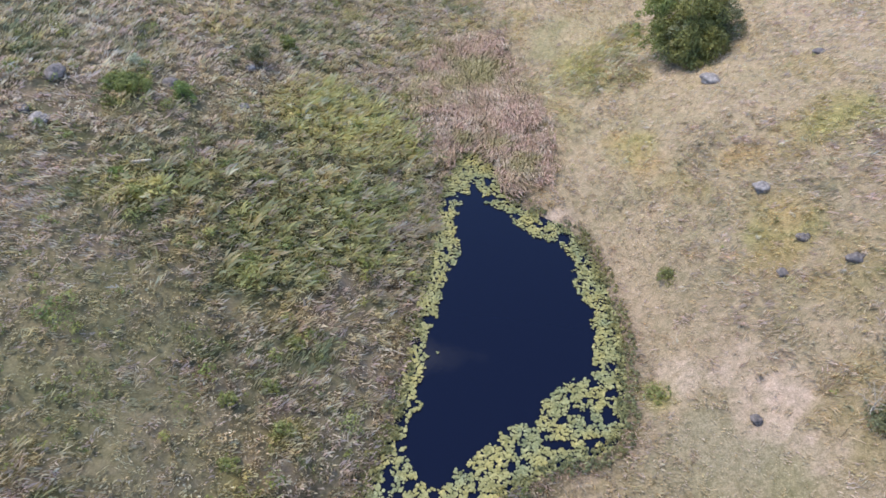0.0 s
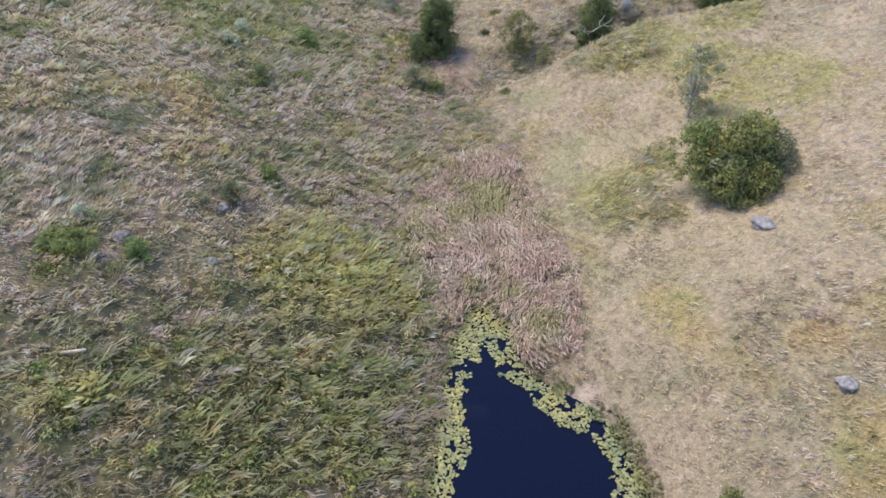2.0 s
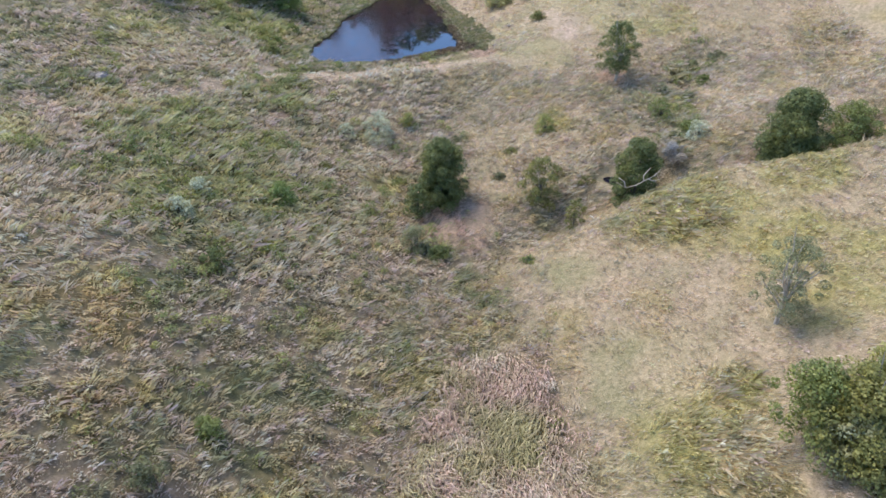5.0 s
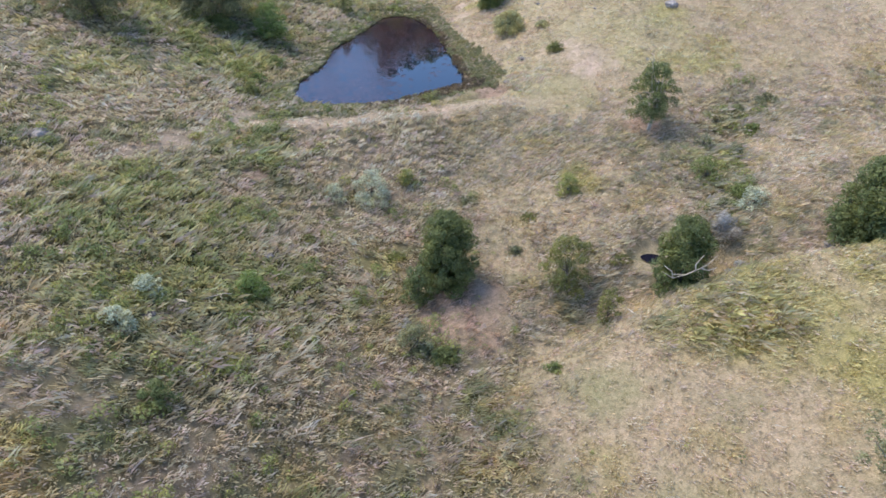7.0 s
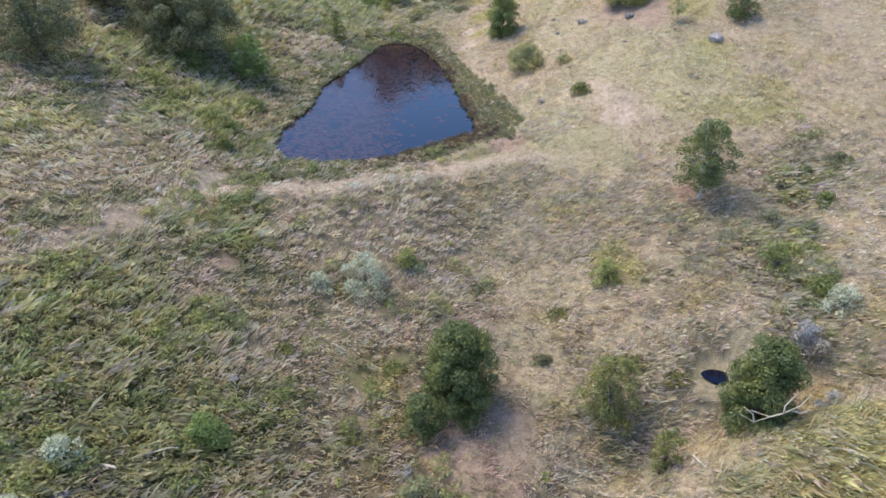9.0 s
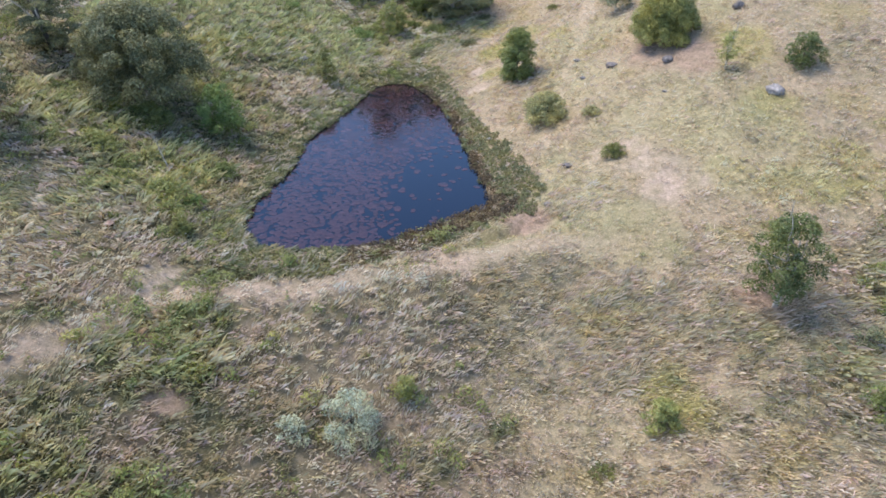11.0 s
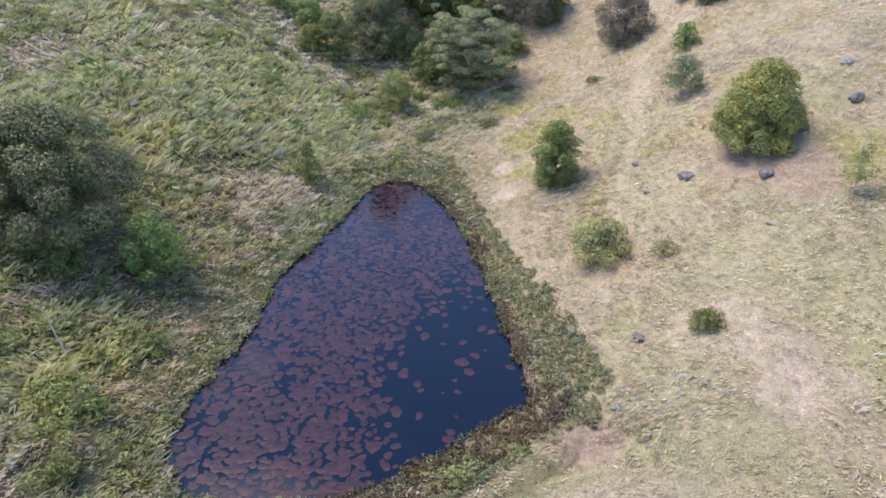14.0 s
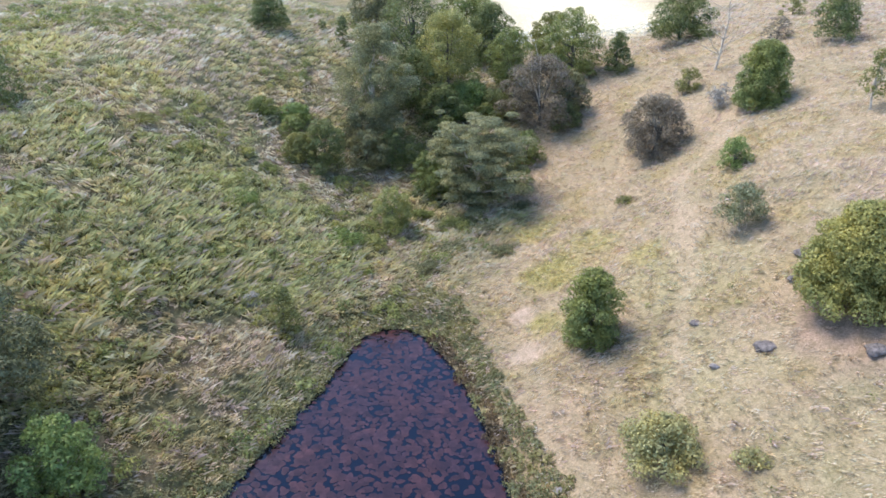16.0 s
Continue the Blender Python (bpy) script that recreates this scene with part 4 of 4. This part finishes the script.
# ---- dead wood ----
dead_wood("dead_tree", 31.6, 241.5, 9.8, 8.5, 0.2, "bleached leafless dead tree on hillside", "tree", 14, (0.6, 0.3), 1, False, 3)
dead_wood("dead_tree", 30.6, 179.6, 3.8, 2.8, 0.09, "slender bleached dead sapling", "tree", 4, (0.4, 0.1), 2)
dead_wood("dead_tree", -32.4, 161.9, 4.4, 1.6, 0.09, "thin leaning bleached dead sapling", "tree", 4, (-1.5, 1.2), 3)
dead_wood("log", 16.4, 113.2, 0.1, 0.6, 0.09, "short pale log in the grass", "log", 1, (0.7, -1.4), 5, True)
dead_wood("log", -26.7, 50.7, 0.1, 0.6, 0.16, "bleached log lying in grass", "log", 1, (1.7, 0.3), 6, True)
dead_wood("dead_branch", -4.5, 37.8, 0.3, 1.6, 0.05, "thin fallen grey branch on grass", "branch", 4, (-2.6, 1.2), 7, True)
dead_wood("stump", -11.7, 40.0, 1.1, 0.5, 0.17, "pale broken tree stump", "stump", 2, (0.1, 0.1), 8, False, 0)
dead_wood("log", -25.3, 108.5, 0.1, 0.5, 0.17, "grey weathered log in grass", "log", 1, (1.8, -0.2), 9, True)
dead_wood("dead_branch", -22.9, 110.6, 0.3, 1.8, 0.09, "forked grey fallen branch in grass", "branch", 5, (3.0, 0.9), 10, True)
dead_wood("dead_bush", 29.4, 27.7, 1.8, 4.4, 0.08, "sprawling bush of bare grey branches", "bush", 10, (0.3, 0.2), 11)
plant("bush", 30.0, 27.0, 4.0, 1.6, 0, "slate", "thin grey-green bush with dead branches", "bush", "open", 14, 0.36, 0.15, 0.5)

# ---- boulders ----
for k, (bx, by, bw, bh, pale, turn, words) in enumerate((
        (28.7, 49.9, 2.0, 1.0, True, 25, "long pale grey boulder in dry grass"), (29.9, 43.3, 1.4, 0.8, False, 0, "grey boulder ringed with yellow grass"),
        (32.4, 39.9, 1.5, 0.8, False, 15, "dark grey boulder on the slope"), (27.8, 40.7, 1.3, 0.8, False, 70, "dark grey boulder in yellow grass"),
        (23.0, 29.2, 1.2, 0.9, False, 100, "dark pointed boulder in bare soil"), (38.7, 66.7, 1.4, 0.7, False, 0, "small dark boulder in straw grass"),
        (-36.6, 59.4, 2.8, 1.7, False, 0, "large violet-grey boulder on the hillside"), (-27.5, 63.0, 2.0, 1.4, False, 10, "round grey boulder among green bushes"),
        (-35.9, 53.4, 2.2, 0.9, True, -40, "pale lichened rocks in grass"), (-37.4, 54.2, 1.6, 0.8, False, 30, "dark weathered rock in grass"),
        (-20.8, 63.3, 1.6, 0.8, True, 0, "pale stone half hidden in grass"), (29.4, 69.1, 2.4, 1.2, True, -35, "smooth grey boulder at a tree's foot"),
        (-45.1, 128.5, 2.6, 1.5, True, 0, "pale blue-grey boulder on the hillside"), (-21.5, 70.9, 1.5, 0.8, True, 20, "stone among grey bushes"),
        (-0.9, 77.9, 1.2, 0.8, True, 80, "pale stone at the reed bed's edge"), (10.0, 166.5, 1.4, 0.6, False, 0, "flat dark stone on the bank"),
        (23.9, 181.5, 1.8, 1.0, False, 0, "dark jagged boulder in bare soil"), (33.2, 171.0, 2.1, 1.3, True, -30, "white-topped round boulder in grass"),
        (22.2, 175.3, 0.7, 0.4, True, 0, "small white stone in grass"), (7.1, 160.2, 0.8, 0.5, True, 0, "round cream stone by the water"),
        (17.8, 184.5, 1.7, 0.8, False, 0, "dark boulder in dry grass"), (23.4, 193.0, 1.5, 0.7, False, 10, "dark grey rocks on the slope"),
        (22.0, 190.5, 1.2, 0.6, False, 40, "small dark rock in grass"), (14.2, 184.2, 0.7, 0.5, True, 0, "small pale stone in grass"),
        (14.2, 189.4, 1.1, 0.5, False, 0, "low dark rock in grass"), (1.9, 176.9, 0.8, 0.6, True, 0, "pale stone at the pond's edge"),
        (33.8, 188.0, 1.5, 1.2, False, 0, "tall dark boulder on the slope"), (35.2, 194.0, 1.8, 0.9, True, 30, "pale violet rock outcrop"),
        (-20.1, 119.4, 1.5, 0.8, True, 0, "pale grey stone in olive grass"), (-26.8, 105.8, 1.4, 0.8, False, 0, "dark violet stone under a white bush"),
        (37.2, 119.5, 1.6, 1.0, True, 0, "pale stone near the gully trees"))):
    boulder(bx, by, bw * 0.8, bh * 0.8, words, pale, k, 1.1 + 0.3 * (k % 3) / 2, turn)


# ---- grasses, reeds and water plants ----
def blades(g, x, y, z, tint, tall, count, spread_by, width, lean, tip_gain, droop):
    """Tufts of arching, tapering blades. tint and tall go tuft by tuft. Returns vertices, triangles, tints."""
    n = len(x) * count
    px, py, pz = np.repeat(x, count), np.repeat(y, count), np.repeat(z, count)
    c, h = np.repeat(tint, count, 0), np.repeat(tall, count) * g.uniform(0.55, 1.2, n)
    a = g.uniform(0, 2 * math.pi, n)
    sp = spread_by * np.sqrt(g.uniform(0, 1, n))
    out = np.stack([np.cos(a), np.sin(a)], 1)
    base = np.stack([px + out[:, 0] * sp, py + out[:, 1] * sp, pz - 0.05], 1)
    way = out * g.uniform(0.2, 0.7, n)[:, None] + np.repeat(lean, count, 0)
    side = np.stack([-way[:, 1], way[:, 0], np.zeros(n)], 1)
    side = side / (np.linalg.norm(side, axis=1)[:, None] + 1e-9) * (width * g.uniform(0.6, 1.4, n))[:, None] / 2
    if droop:
        mid = base + np.concatenate([way * (h * 0.45)[:, None], (h * 0.8)[:, None]], 1)
        tip = base + np.concatenate([way * (h * 1.1)[:, None], (h * (1.0 - 0.6 * droop))[:, None]], 1)
        v = np.stack([base, mid - side, mid + side, tip], 1).reshape(-1, 3)
        k = np.arange(n)[:, None] * 4
        f = np.concatenate([k + (0, 2, 1), k + (1, 2, 3)], 0)
        # roots darkened in the tint as clump shade; tips paler, as dry grass
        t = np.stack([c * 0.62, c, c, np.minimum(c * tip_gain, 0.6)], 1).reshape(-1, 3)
    else:
        tip = base + np.concatenate([way * h[:, None], h[:, None]], 1)
        v = np.stack([base - side, base + side, tip], 1).reshape(-1, 3)
        f = np.arange(n * 3).reshape(-1, 3)
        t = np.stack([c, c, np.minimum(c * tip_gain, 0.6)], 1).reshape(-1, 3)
    return v, f, t


def tuft_places(g, count, keep):
    """Random places over the seen part of the valley, thinned by keep(x, y)."""
    y = g.uniform(14, 285, count)
    half = np.interp(y, [20, 65, 120, 165, 190, 235, 285], [31, 47, 61, 60, 60, 67, 72])
    x = g.uniform(-1, 1, count) * half
    k = g.uniform(0, 1, count) < keep(x, y) * half / 72
    x, y = x[k], y[k]
    wet = (near_distance(x, y, LOWER_SHORE) < 0.1) | (near_distance(x, y, UPPER_OPEN) < 0.5)
    reeds = near_distance(x, y, REED_BED) + 5 * (patchy(x, y, 2.8, 35) - 0.5) < -1.2
    wet |= np.hypot(x - 20.1, y - 121.6) < 2.4
    return x[~wet & ~reeds], y[~wet & ~reeds]


def east_of(x, y):
    return smooth(-4, 7, x - valley_line(y))


def combed(name, label, count, keep, per, width, tall_gain, seed, mix, sweep=0.85, reach=0.34, gain=2.0):
    """Tufts whose blades all lie over one way, as wind and cattle leave them; neighbours differ in tone."""
    g = np.random.default_rng(seed)
    x, y = tuft_places(g, count, keep)
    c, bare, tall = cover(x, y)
    ok = g.uniform(0, 1, len(x)) > bare * 0.93
    x, y, c, tall, bare = x[ok], y[ok], c[ok], tall[ok], bare[ok]
    tones, odds = np.array([m[:3] for m in mix]), np.cumsum([m[3] for m in mix])
    pick = np.searchsorted(odds, np.clip(g.uniform(0, 1, len(x)) * 0.6 + 0.4 * patchy(x, y, 2.4, seed, 2), 0, 0.999))
    own = pick >= len(mix)
    strength = np.where(own, 0.0, g.uniform(0.4, 0.8, len(x)) * (1 - 0.9 * np.minimum(1, 2 * bare)))[:, None]
    c = c * (1 - strength) + tones[np.minimum(pick, len(mix) - 1)] * (0.92, 0.83, 0.87) * strength
    c = c * (0.76 + 0.54 * patchy(x, y, 1.1, seed + 1, 2) * g.uniform(0.8, 1.2, len(x)))[:, None]
    way = 1.3 * math.pi * (patchy(x, y, 11, seed + 2, 2) - 0.5) - 0.9 + g.normal(0, 0.55, len(x))
    n = len(x) * per
    a = np.repeat(way, per) + g.normal(0, 0.42, n)
    h = np.repeat(tall * tall_gain * g.uniform(0.55, 1.25, len(x)), per) * g.uniform(0.6, 1.2, n)
    spot, sp = g.uniform(0, 2 * math.pi, n), reach * np.sqrt(g.uniform(0, 1, n)) * np.repeat(g.uniform(0.6, 1.4, len(x)), per)
    base = np.stack([np.repeat(x, per) + np.cos(spot) * sp, np.repeat(y, per) + np.sin(spot) * sp, np.repeat(land(x, y), per) - 0.04], 1)
    flop = g.uniform(0.35, 1.25, n) * sweep
    tip = base + np.stack([np.cos(a) * h * flop, np.sin(a) * h * flop, h], 1)
    half = (width * g.uniform(0.6, 1.4, n) / 2)[:, None]
    side = np.stack([-np.sin(a), np.cos(a), np.zeros(n)], 1) * half
    c = np.repeat(c, per, 0)
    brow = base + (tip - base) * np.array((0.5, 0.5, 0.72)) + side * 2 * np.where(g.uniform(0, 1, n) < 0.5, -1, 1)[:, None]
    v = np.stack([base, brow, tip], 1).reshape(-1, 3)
    # shade at the tuft's foot put into the tint; tips paler
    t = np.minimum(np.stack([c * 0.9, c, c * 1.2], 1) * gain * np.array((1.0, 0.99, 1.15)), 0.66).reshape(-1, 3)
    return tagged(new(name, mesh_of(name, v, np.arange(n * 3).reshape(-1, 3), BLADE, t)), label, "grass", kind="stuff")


DRY_MIX = [(0.40, 0.34, 0.27, 0.17), (0.14, 0.165, 0.09, 0.15), (0.27, 0.25, 0.12, 0.11), (0.24, 0.215, 0.185, 0.13)]
ROUGH_MIX = [(0.40, 0.33, 0.25, 0.16), (0.165, 0.185, 0.105, 0.2), (0.30, 0.28, 0.13, 0.1), (0.23, 0.21, 0.17, 0.16)]
PASTURE_MIX = [(0.43, 0.36, 0.27, 0.2), (0.26, 0.255, 0.15, 0.16), (0.36, 0.30, 0.15, 0.12), (0.32, 0.265, 0.21, 0.14)]
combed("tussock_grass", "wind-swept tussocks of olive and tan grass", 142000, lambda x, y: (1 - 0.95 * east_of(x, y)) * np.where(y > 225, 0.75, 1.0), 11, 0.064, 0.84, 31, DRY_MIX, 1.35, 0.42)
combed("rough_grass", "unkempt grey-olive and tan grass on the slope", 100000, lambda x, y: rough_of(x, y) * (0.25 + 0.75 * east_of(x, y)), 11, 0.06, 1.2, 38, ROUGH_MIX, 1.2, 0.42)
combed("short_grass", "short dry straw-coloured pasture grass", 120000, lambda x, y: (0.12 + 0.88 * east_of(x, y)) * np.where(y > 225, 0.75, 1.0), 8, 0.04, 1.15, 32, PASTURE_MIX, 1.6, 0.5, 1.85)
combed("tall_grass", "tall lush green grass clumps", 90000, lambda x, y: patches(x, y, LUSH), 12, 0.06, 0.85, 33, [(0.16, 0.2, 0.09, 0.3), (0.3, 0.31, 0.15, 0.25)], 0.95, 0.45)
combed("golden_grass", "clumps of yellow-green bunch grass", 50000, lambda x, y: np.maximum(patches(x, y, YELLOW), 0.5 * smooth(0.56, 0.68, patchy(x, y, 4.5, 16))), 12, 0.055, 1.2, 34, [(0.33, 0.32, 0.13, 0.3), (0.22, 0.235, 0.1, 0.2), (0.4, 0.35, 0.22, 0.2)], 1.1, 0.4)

g = np.random.default_rng(43)
x, y = tuft_places(g, 21000, lambda x, y: (1 - 0.96 * east_of(x, y)) * smooth(0.42, 0.62, patchy(x, y, 3.0, 14)))
v, f = leaf_cloud(g, np.stack([x, y, land(x, y) + 0.3], 1), g.uniform(0.25, 0.55, len(x)), np.full(len(x), 16), 0.1, 0.9, 0.6)
tagged(new("weeds", mesh_of("weeds", v, f, LEAF["green"])), "leafy green weeds scattered through the grass", "weeds", kind="stuff")


def mounds(name, label, colour, count, seed, scale, low):
    """Knee-high leafy mounds that crowd together where the grass is lush."""
    g = np.random.default_rng(seed)
    x, y = tuft_places(g, count, lambda x, y: np.clip(patches(x, y, LUSH) + (0.3 + 0.6 * smooth(150, 190, y)) * smooth(0.46, 0.6, patchy(x, y, 9, 61)), 0, 1) * np.maximum(1 - east_of(x, y), smooth(4.5, 2.0, line_distance(x, y, SIDE_GULLY)[0])) * smooth(low, low + 0.14, patchy(x, y, scale, seed)) * (0.3 + 0.7 * smooth(70, 96, y)))
    r = g.uniform(0.45, 1.05, len(x)) * (0.7 + 0.6 * patchy(x, y, 5, seed + 1))
    v, f = leaf_cloud(g, np.stack([x, y, land(x, y) + 0.3 + 0.3 * r], 1), r, (30 + 70 * r * r).astype(int), 0.13, 0.7, 0.8)
    tagged(new(name, mesh_of(name, v, f, LEAF[colour])), label, "weeds", kind="stuff")


mounds("green_thicket", "dense knee-high green weeds on the slope", "green", 17000, 71, 4.0, 0.44)
mounds("yellow_thicket", "mounded yellow-green weeds on the slope", "yellow", 14000, 74, 3.4, 0.46)

g = np.random.default_rng(41)
x, y = g.uniform(-5, 14, 10000), g.uniform(57, 97, 10000)
inside = near_distance(x, y, REED_BED) + 6.5 * (patchy(x, y, 3.2, 31) - 0.5) + 1.2 * g.normal(size=len(x)) < 0.2
inside &= near_distance(x, y, LOWER_SHORE) > -0.3
x, y = x[inside], y[inside]
pink = smooth(0.38, 0.62, 0.6 * patchy(x, y, 2.2, 32) + 0.4 * g.uniform(0, 1, len(x)))[:, None]
tone = np.array((0.39, 0.268, 0.235)) * pink + np.array((0.275, 0.215, 0.155)) * (1 - pink)
pale = (smooth(0.56, 0.7, patchy(x, y, 1.7, 33)) * 0.7)[:, None]
tone = tone * (1 - pale) + np.array((0.42, 0.345, 0.29)) * pale
ripe = np.maximum(patches(x, y, [(5, 83, 3.2), (1, 80, 2.0), (7, 68, 1.6)]) * 0.75, 0.65 * smooth(0.55, 0.66, patchy(x, y, 3.1, 34)))[:, None]
tone = tone * (1 - ripe) + np.array((0.235, 0.22, 0.105)) * ripe
swept = np.stack([0.55 * np.sin(y * 0.35), -0.25 + 0.4 * np.cos(x * 0.5)], 1) * 0.6
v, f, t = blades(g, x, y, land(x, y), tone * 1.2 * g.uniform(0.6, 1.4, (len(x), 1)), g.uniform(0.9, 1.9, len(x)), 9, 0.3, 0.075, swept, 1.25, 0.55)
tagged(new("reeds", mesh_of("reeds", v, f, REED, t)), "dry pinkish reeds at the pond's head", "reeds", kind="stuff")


def pad_shape(g, sides=9, notch=True):
    a = np.linspace(0.25 if notch else 0, 2 * math.pi - (0.25 if notch else 0), sides)
    r = g.uniform(0.85, 1.1, sides)
    v = [(0, 0, 0)] + [(math.cos(q) * s, math.sin(q) * s, 0.12 * s * s + 0.05 * math.sin(3 * q)) for q, s in zip(a, r)]
    return np.array(v), np.array([(0, k, k + 1) for k in range(1, sides)])


g = np.random.default_rng(51)
x, y = g.uniform(-7, 17, 56000), g.uniform(20, 70, 56000)
shore, open_water = near_distance(x, y, LOWER_SHORE), near_distance(x, y, LOWER_OPEN)
ragged = 2.6 * (patchy(x, y, 1.7, 41) - 0.5)
ok = (shore < 0.25) & (open_water + ragged > 0.1) & ((patchy(x, y, 0.9, 42, 2) > 0.34) | (y > 62.5)) & (g.uniform(0, 1, len(x)) < 0.85)
x, y = x[ok], y[ok]
bed = thing("water_lilies", 5.0, 45.0, "bed of yellow-green water lily leaves on the pond", "water plants", z=LOWER_LEVEL)
shapes = [pad_shape(g) for _ in range(6)]
pads = []
for v, f in shapes:
    pads.append(mesh_of("lily_pad", v * 0.125, f, LEAF["lily"]))
lift = g.uniform(0.02, 0.16, len(x))
turn, big = g.uniform(0, 360, len(x)), g.uniform(0.55, 1.25, len(x))
single = [k for k in range(len(x)) if 30 < y[k] < 62][::max(1, len(x) // 420)][:290]
for k in single:
    ob = part("lily_pad", pads[k % 6], bed)
    ob.matrix_basis = pose(x[k] - 5.0, y[k] - 45.0, lift[k] + 0.04, g.normal(0, 9), g.normal(0, 9), turn[k]) @ Matrix.Scale(big[k], 4)
rest = np.setdiff1d(np.arange(len(x)), single)
vs, fs, start = [], [], 0
for k in rest:
    v, f = shapes[k % 6]
    a = radians(turn[k])
    w = v * 0.125 * big[k]
    w = np.stack([w[:, 0] * math.cos(a) - w[:, 1] * math.sin(a) + x[k] - 5.0, w[:, 0] * math.sin(a) + w[:, 1] * math.cos(a) + y[k] - 45.0, w[:, 2] + lift[k] + 0.15 * w[:, 0]], 1)
    vs.append(w)
    fs.append(f + start)
    start += len(v)
tagged(part("lily_mat", mesh_of("lily_mat", np.concatenate(vs), np.concatenate(fs), LEAF["lily"]), bed), kind="stuff")

# red floating weed on the upper pond: close-lying mats like floes, with open water by the dam
g = np.random.default_rng(61)
raft = thing("floating_weed", -12.0, 170.0, "mats of maroon floating water weed on the pond", "water plants", z=UPPER_LEVEL)
vs, fs, start, count = [], [], 0, 0
wedge = np.array([(0, 1 + q, 1 + (q + 1) % 9) for q in range(9)])
step = 0.57
px, py = (k.ravel() for k in np.meshgrid(np.arange(-25, 2, step), np.arange(151, 201, step * 0.86)))
px = px + step / 2 * (np.round((py - 151) / (step * 0.86)) % 2)
px, py = px + g.uniform(-0.24, 0.24, len(px)), py + g.uniform(-0.2, 0.2, len(py))
rank = g.uniform(0, 1, len(px))
mat = np.where(rank < 0.13, g.uniform(0.44, 0.6, len(px)), np.where(rank < 0.8, g.uniform(0.29, 0.4, len(px)), g.uniform(0.16, 0.28, len(px))))
clear = smooth(11.5, 6.0, np.hypot((px + 1.5) * 1.0, (py - 161.5) * 0.6))
cover_odds = (0.97 - 0.97 * clear) * (0.82 + 0.18 * smooth(0.3, 0.5, patchy(px, py, 3.4, 51)))
shore = near_distance(px, py, UPPER_OPEN)
ok = (shore < -0.25) & (g.uniform(0, 1, len(px)) < np.maximum(cover_odds, 0.06))
for x0, y0, size in zip(px[ok], py[ok], mat[ok]):
    a = np.linspace(0, 2 * math.pi, 9, endpoint=False) + g.uniform(0, 1)
    r = g.uniform(0.72, 1.14, 9) * size
    turned, long = g.uniform(0, 3.14), g.uniform(1.0, 1.3)
    u, w = np.cos(a) * r * long, np.sin(a) * r / long
    v = np.stack([u * math.cos(turned) - w * math.sin(turned), u * math.sin(turned) + w * math.cos(turned), np.full(9, 0.006 + g.uniform(0, 0.01))], 1)
    v = np.concatenate([[(0, 0, 0.022)], v])
    if size > 0.36 and y0 < 176 and count < 290:
        count += 1
        part("weed_mat", mesh_of("weed_mat", v, wedge, LEAF["azolla"]), raft).location = (x0 + 12, y0 - 170, 0)
    else:
        vs.append(v + (x0 + 12, y0 - 170, 0))
        fs.append(wedge + start)
        start += 10
tagged(part("small_weed", mesh_of("small_weed", np.concatenate(vs), np.concatenate(fs), LEAF["azolla"]), raft), kind="stuff")


def marsh(name, label, colour, x, y, level, size, tall):
    g = np.random.default_rng(len(x))
    z = np.maximum(land(x, y), level)
    c = np.stack([x, y, z + tall * 0.5], 1)
    v, f = leaf_cloud(g, c, np.full(len(x), tall), np.full(len(x), 7), size, 0.8, 0.8)
    v[:, 2] = np.maximum(v[:, 2], level + 0.01)
    tagged(new(name, mesh_of(name, v, f, LEAF[colour])), label, "water plants", kind="stuff")


g = np.random.default_rng(71)
x, y = g.uniform(-28, 8, 40000), g.uniform(145, 207, 40000)
shore, outer = near_distance(x, y, UPPER_OPEN), near_distance(x, y, UPPER_FRINGE)
ragged = 1.2 * (patchy(x, y, 1.6, 61) - 0.5)
ok = (shore + ragged > -0.15) & (outer + 2 * ragged < 0.2)
x, y, shore = x[ok], y[ok], shore[ok]
red = ((y < 163) & (x > -13) & (shore < 3.2) & (patchy(x, y, 1.5, 62) > 0.42)) | ((x > -8) & (shore < 1.3) & (patchy(x, y, 1.2, 64) > 0.36))
marsh("marsh_plants", "dull green leafy plants fringing the upper pond", "marsh", x[~red], y[~red], UPPER_LEVEL, 0.125, 0.28)
marsh("marsh_weeds", "brown and rust weeds along the dam's water edge", "rust", x[red], y[red], UPPER_LEVEL, 0.12, 0.28)
x, y = g.uniform(-9, 18, 16000), g.uniform(20, 72, 16000)
shore = near_distance(x, y, LOWER_SHORE)
ok = (shore > -0.5) & (shore < 1.2) & (patchy(x, y, 2.2, 63) > 0.42)
marsh("marsh_plants", "grey-green plants along the lower pond's edge", "marsh", x[ok], y[ok], LOWER_LEVEL, 0.13, 0.25)
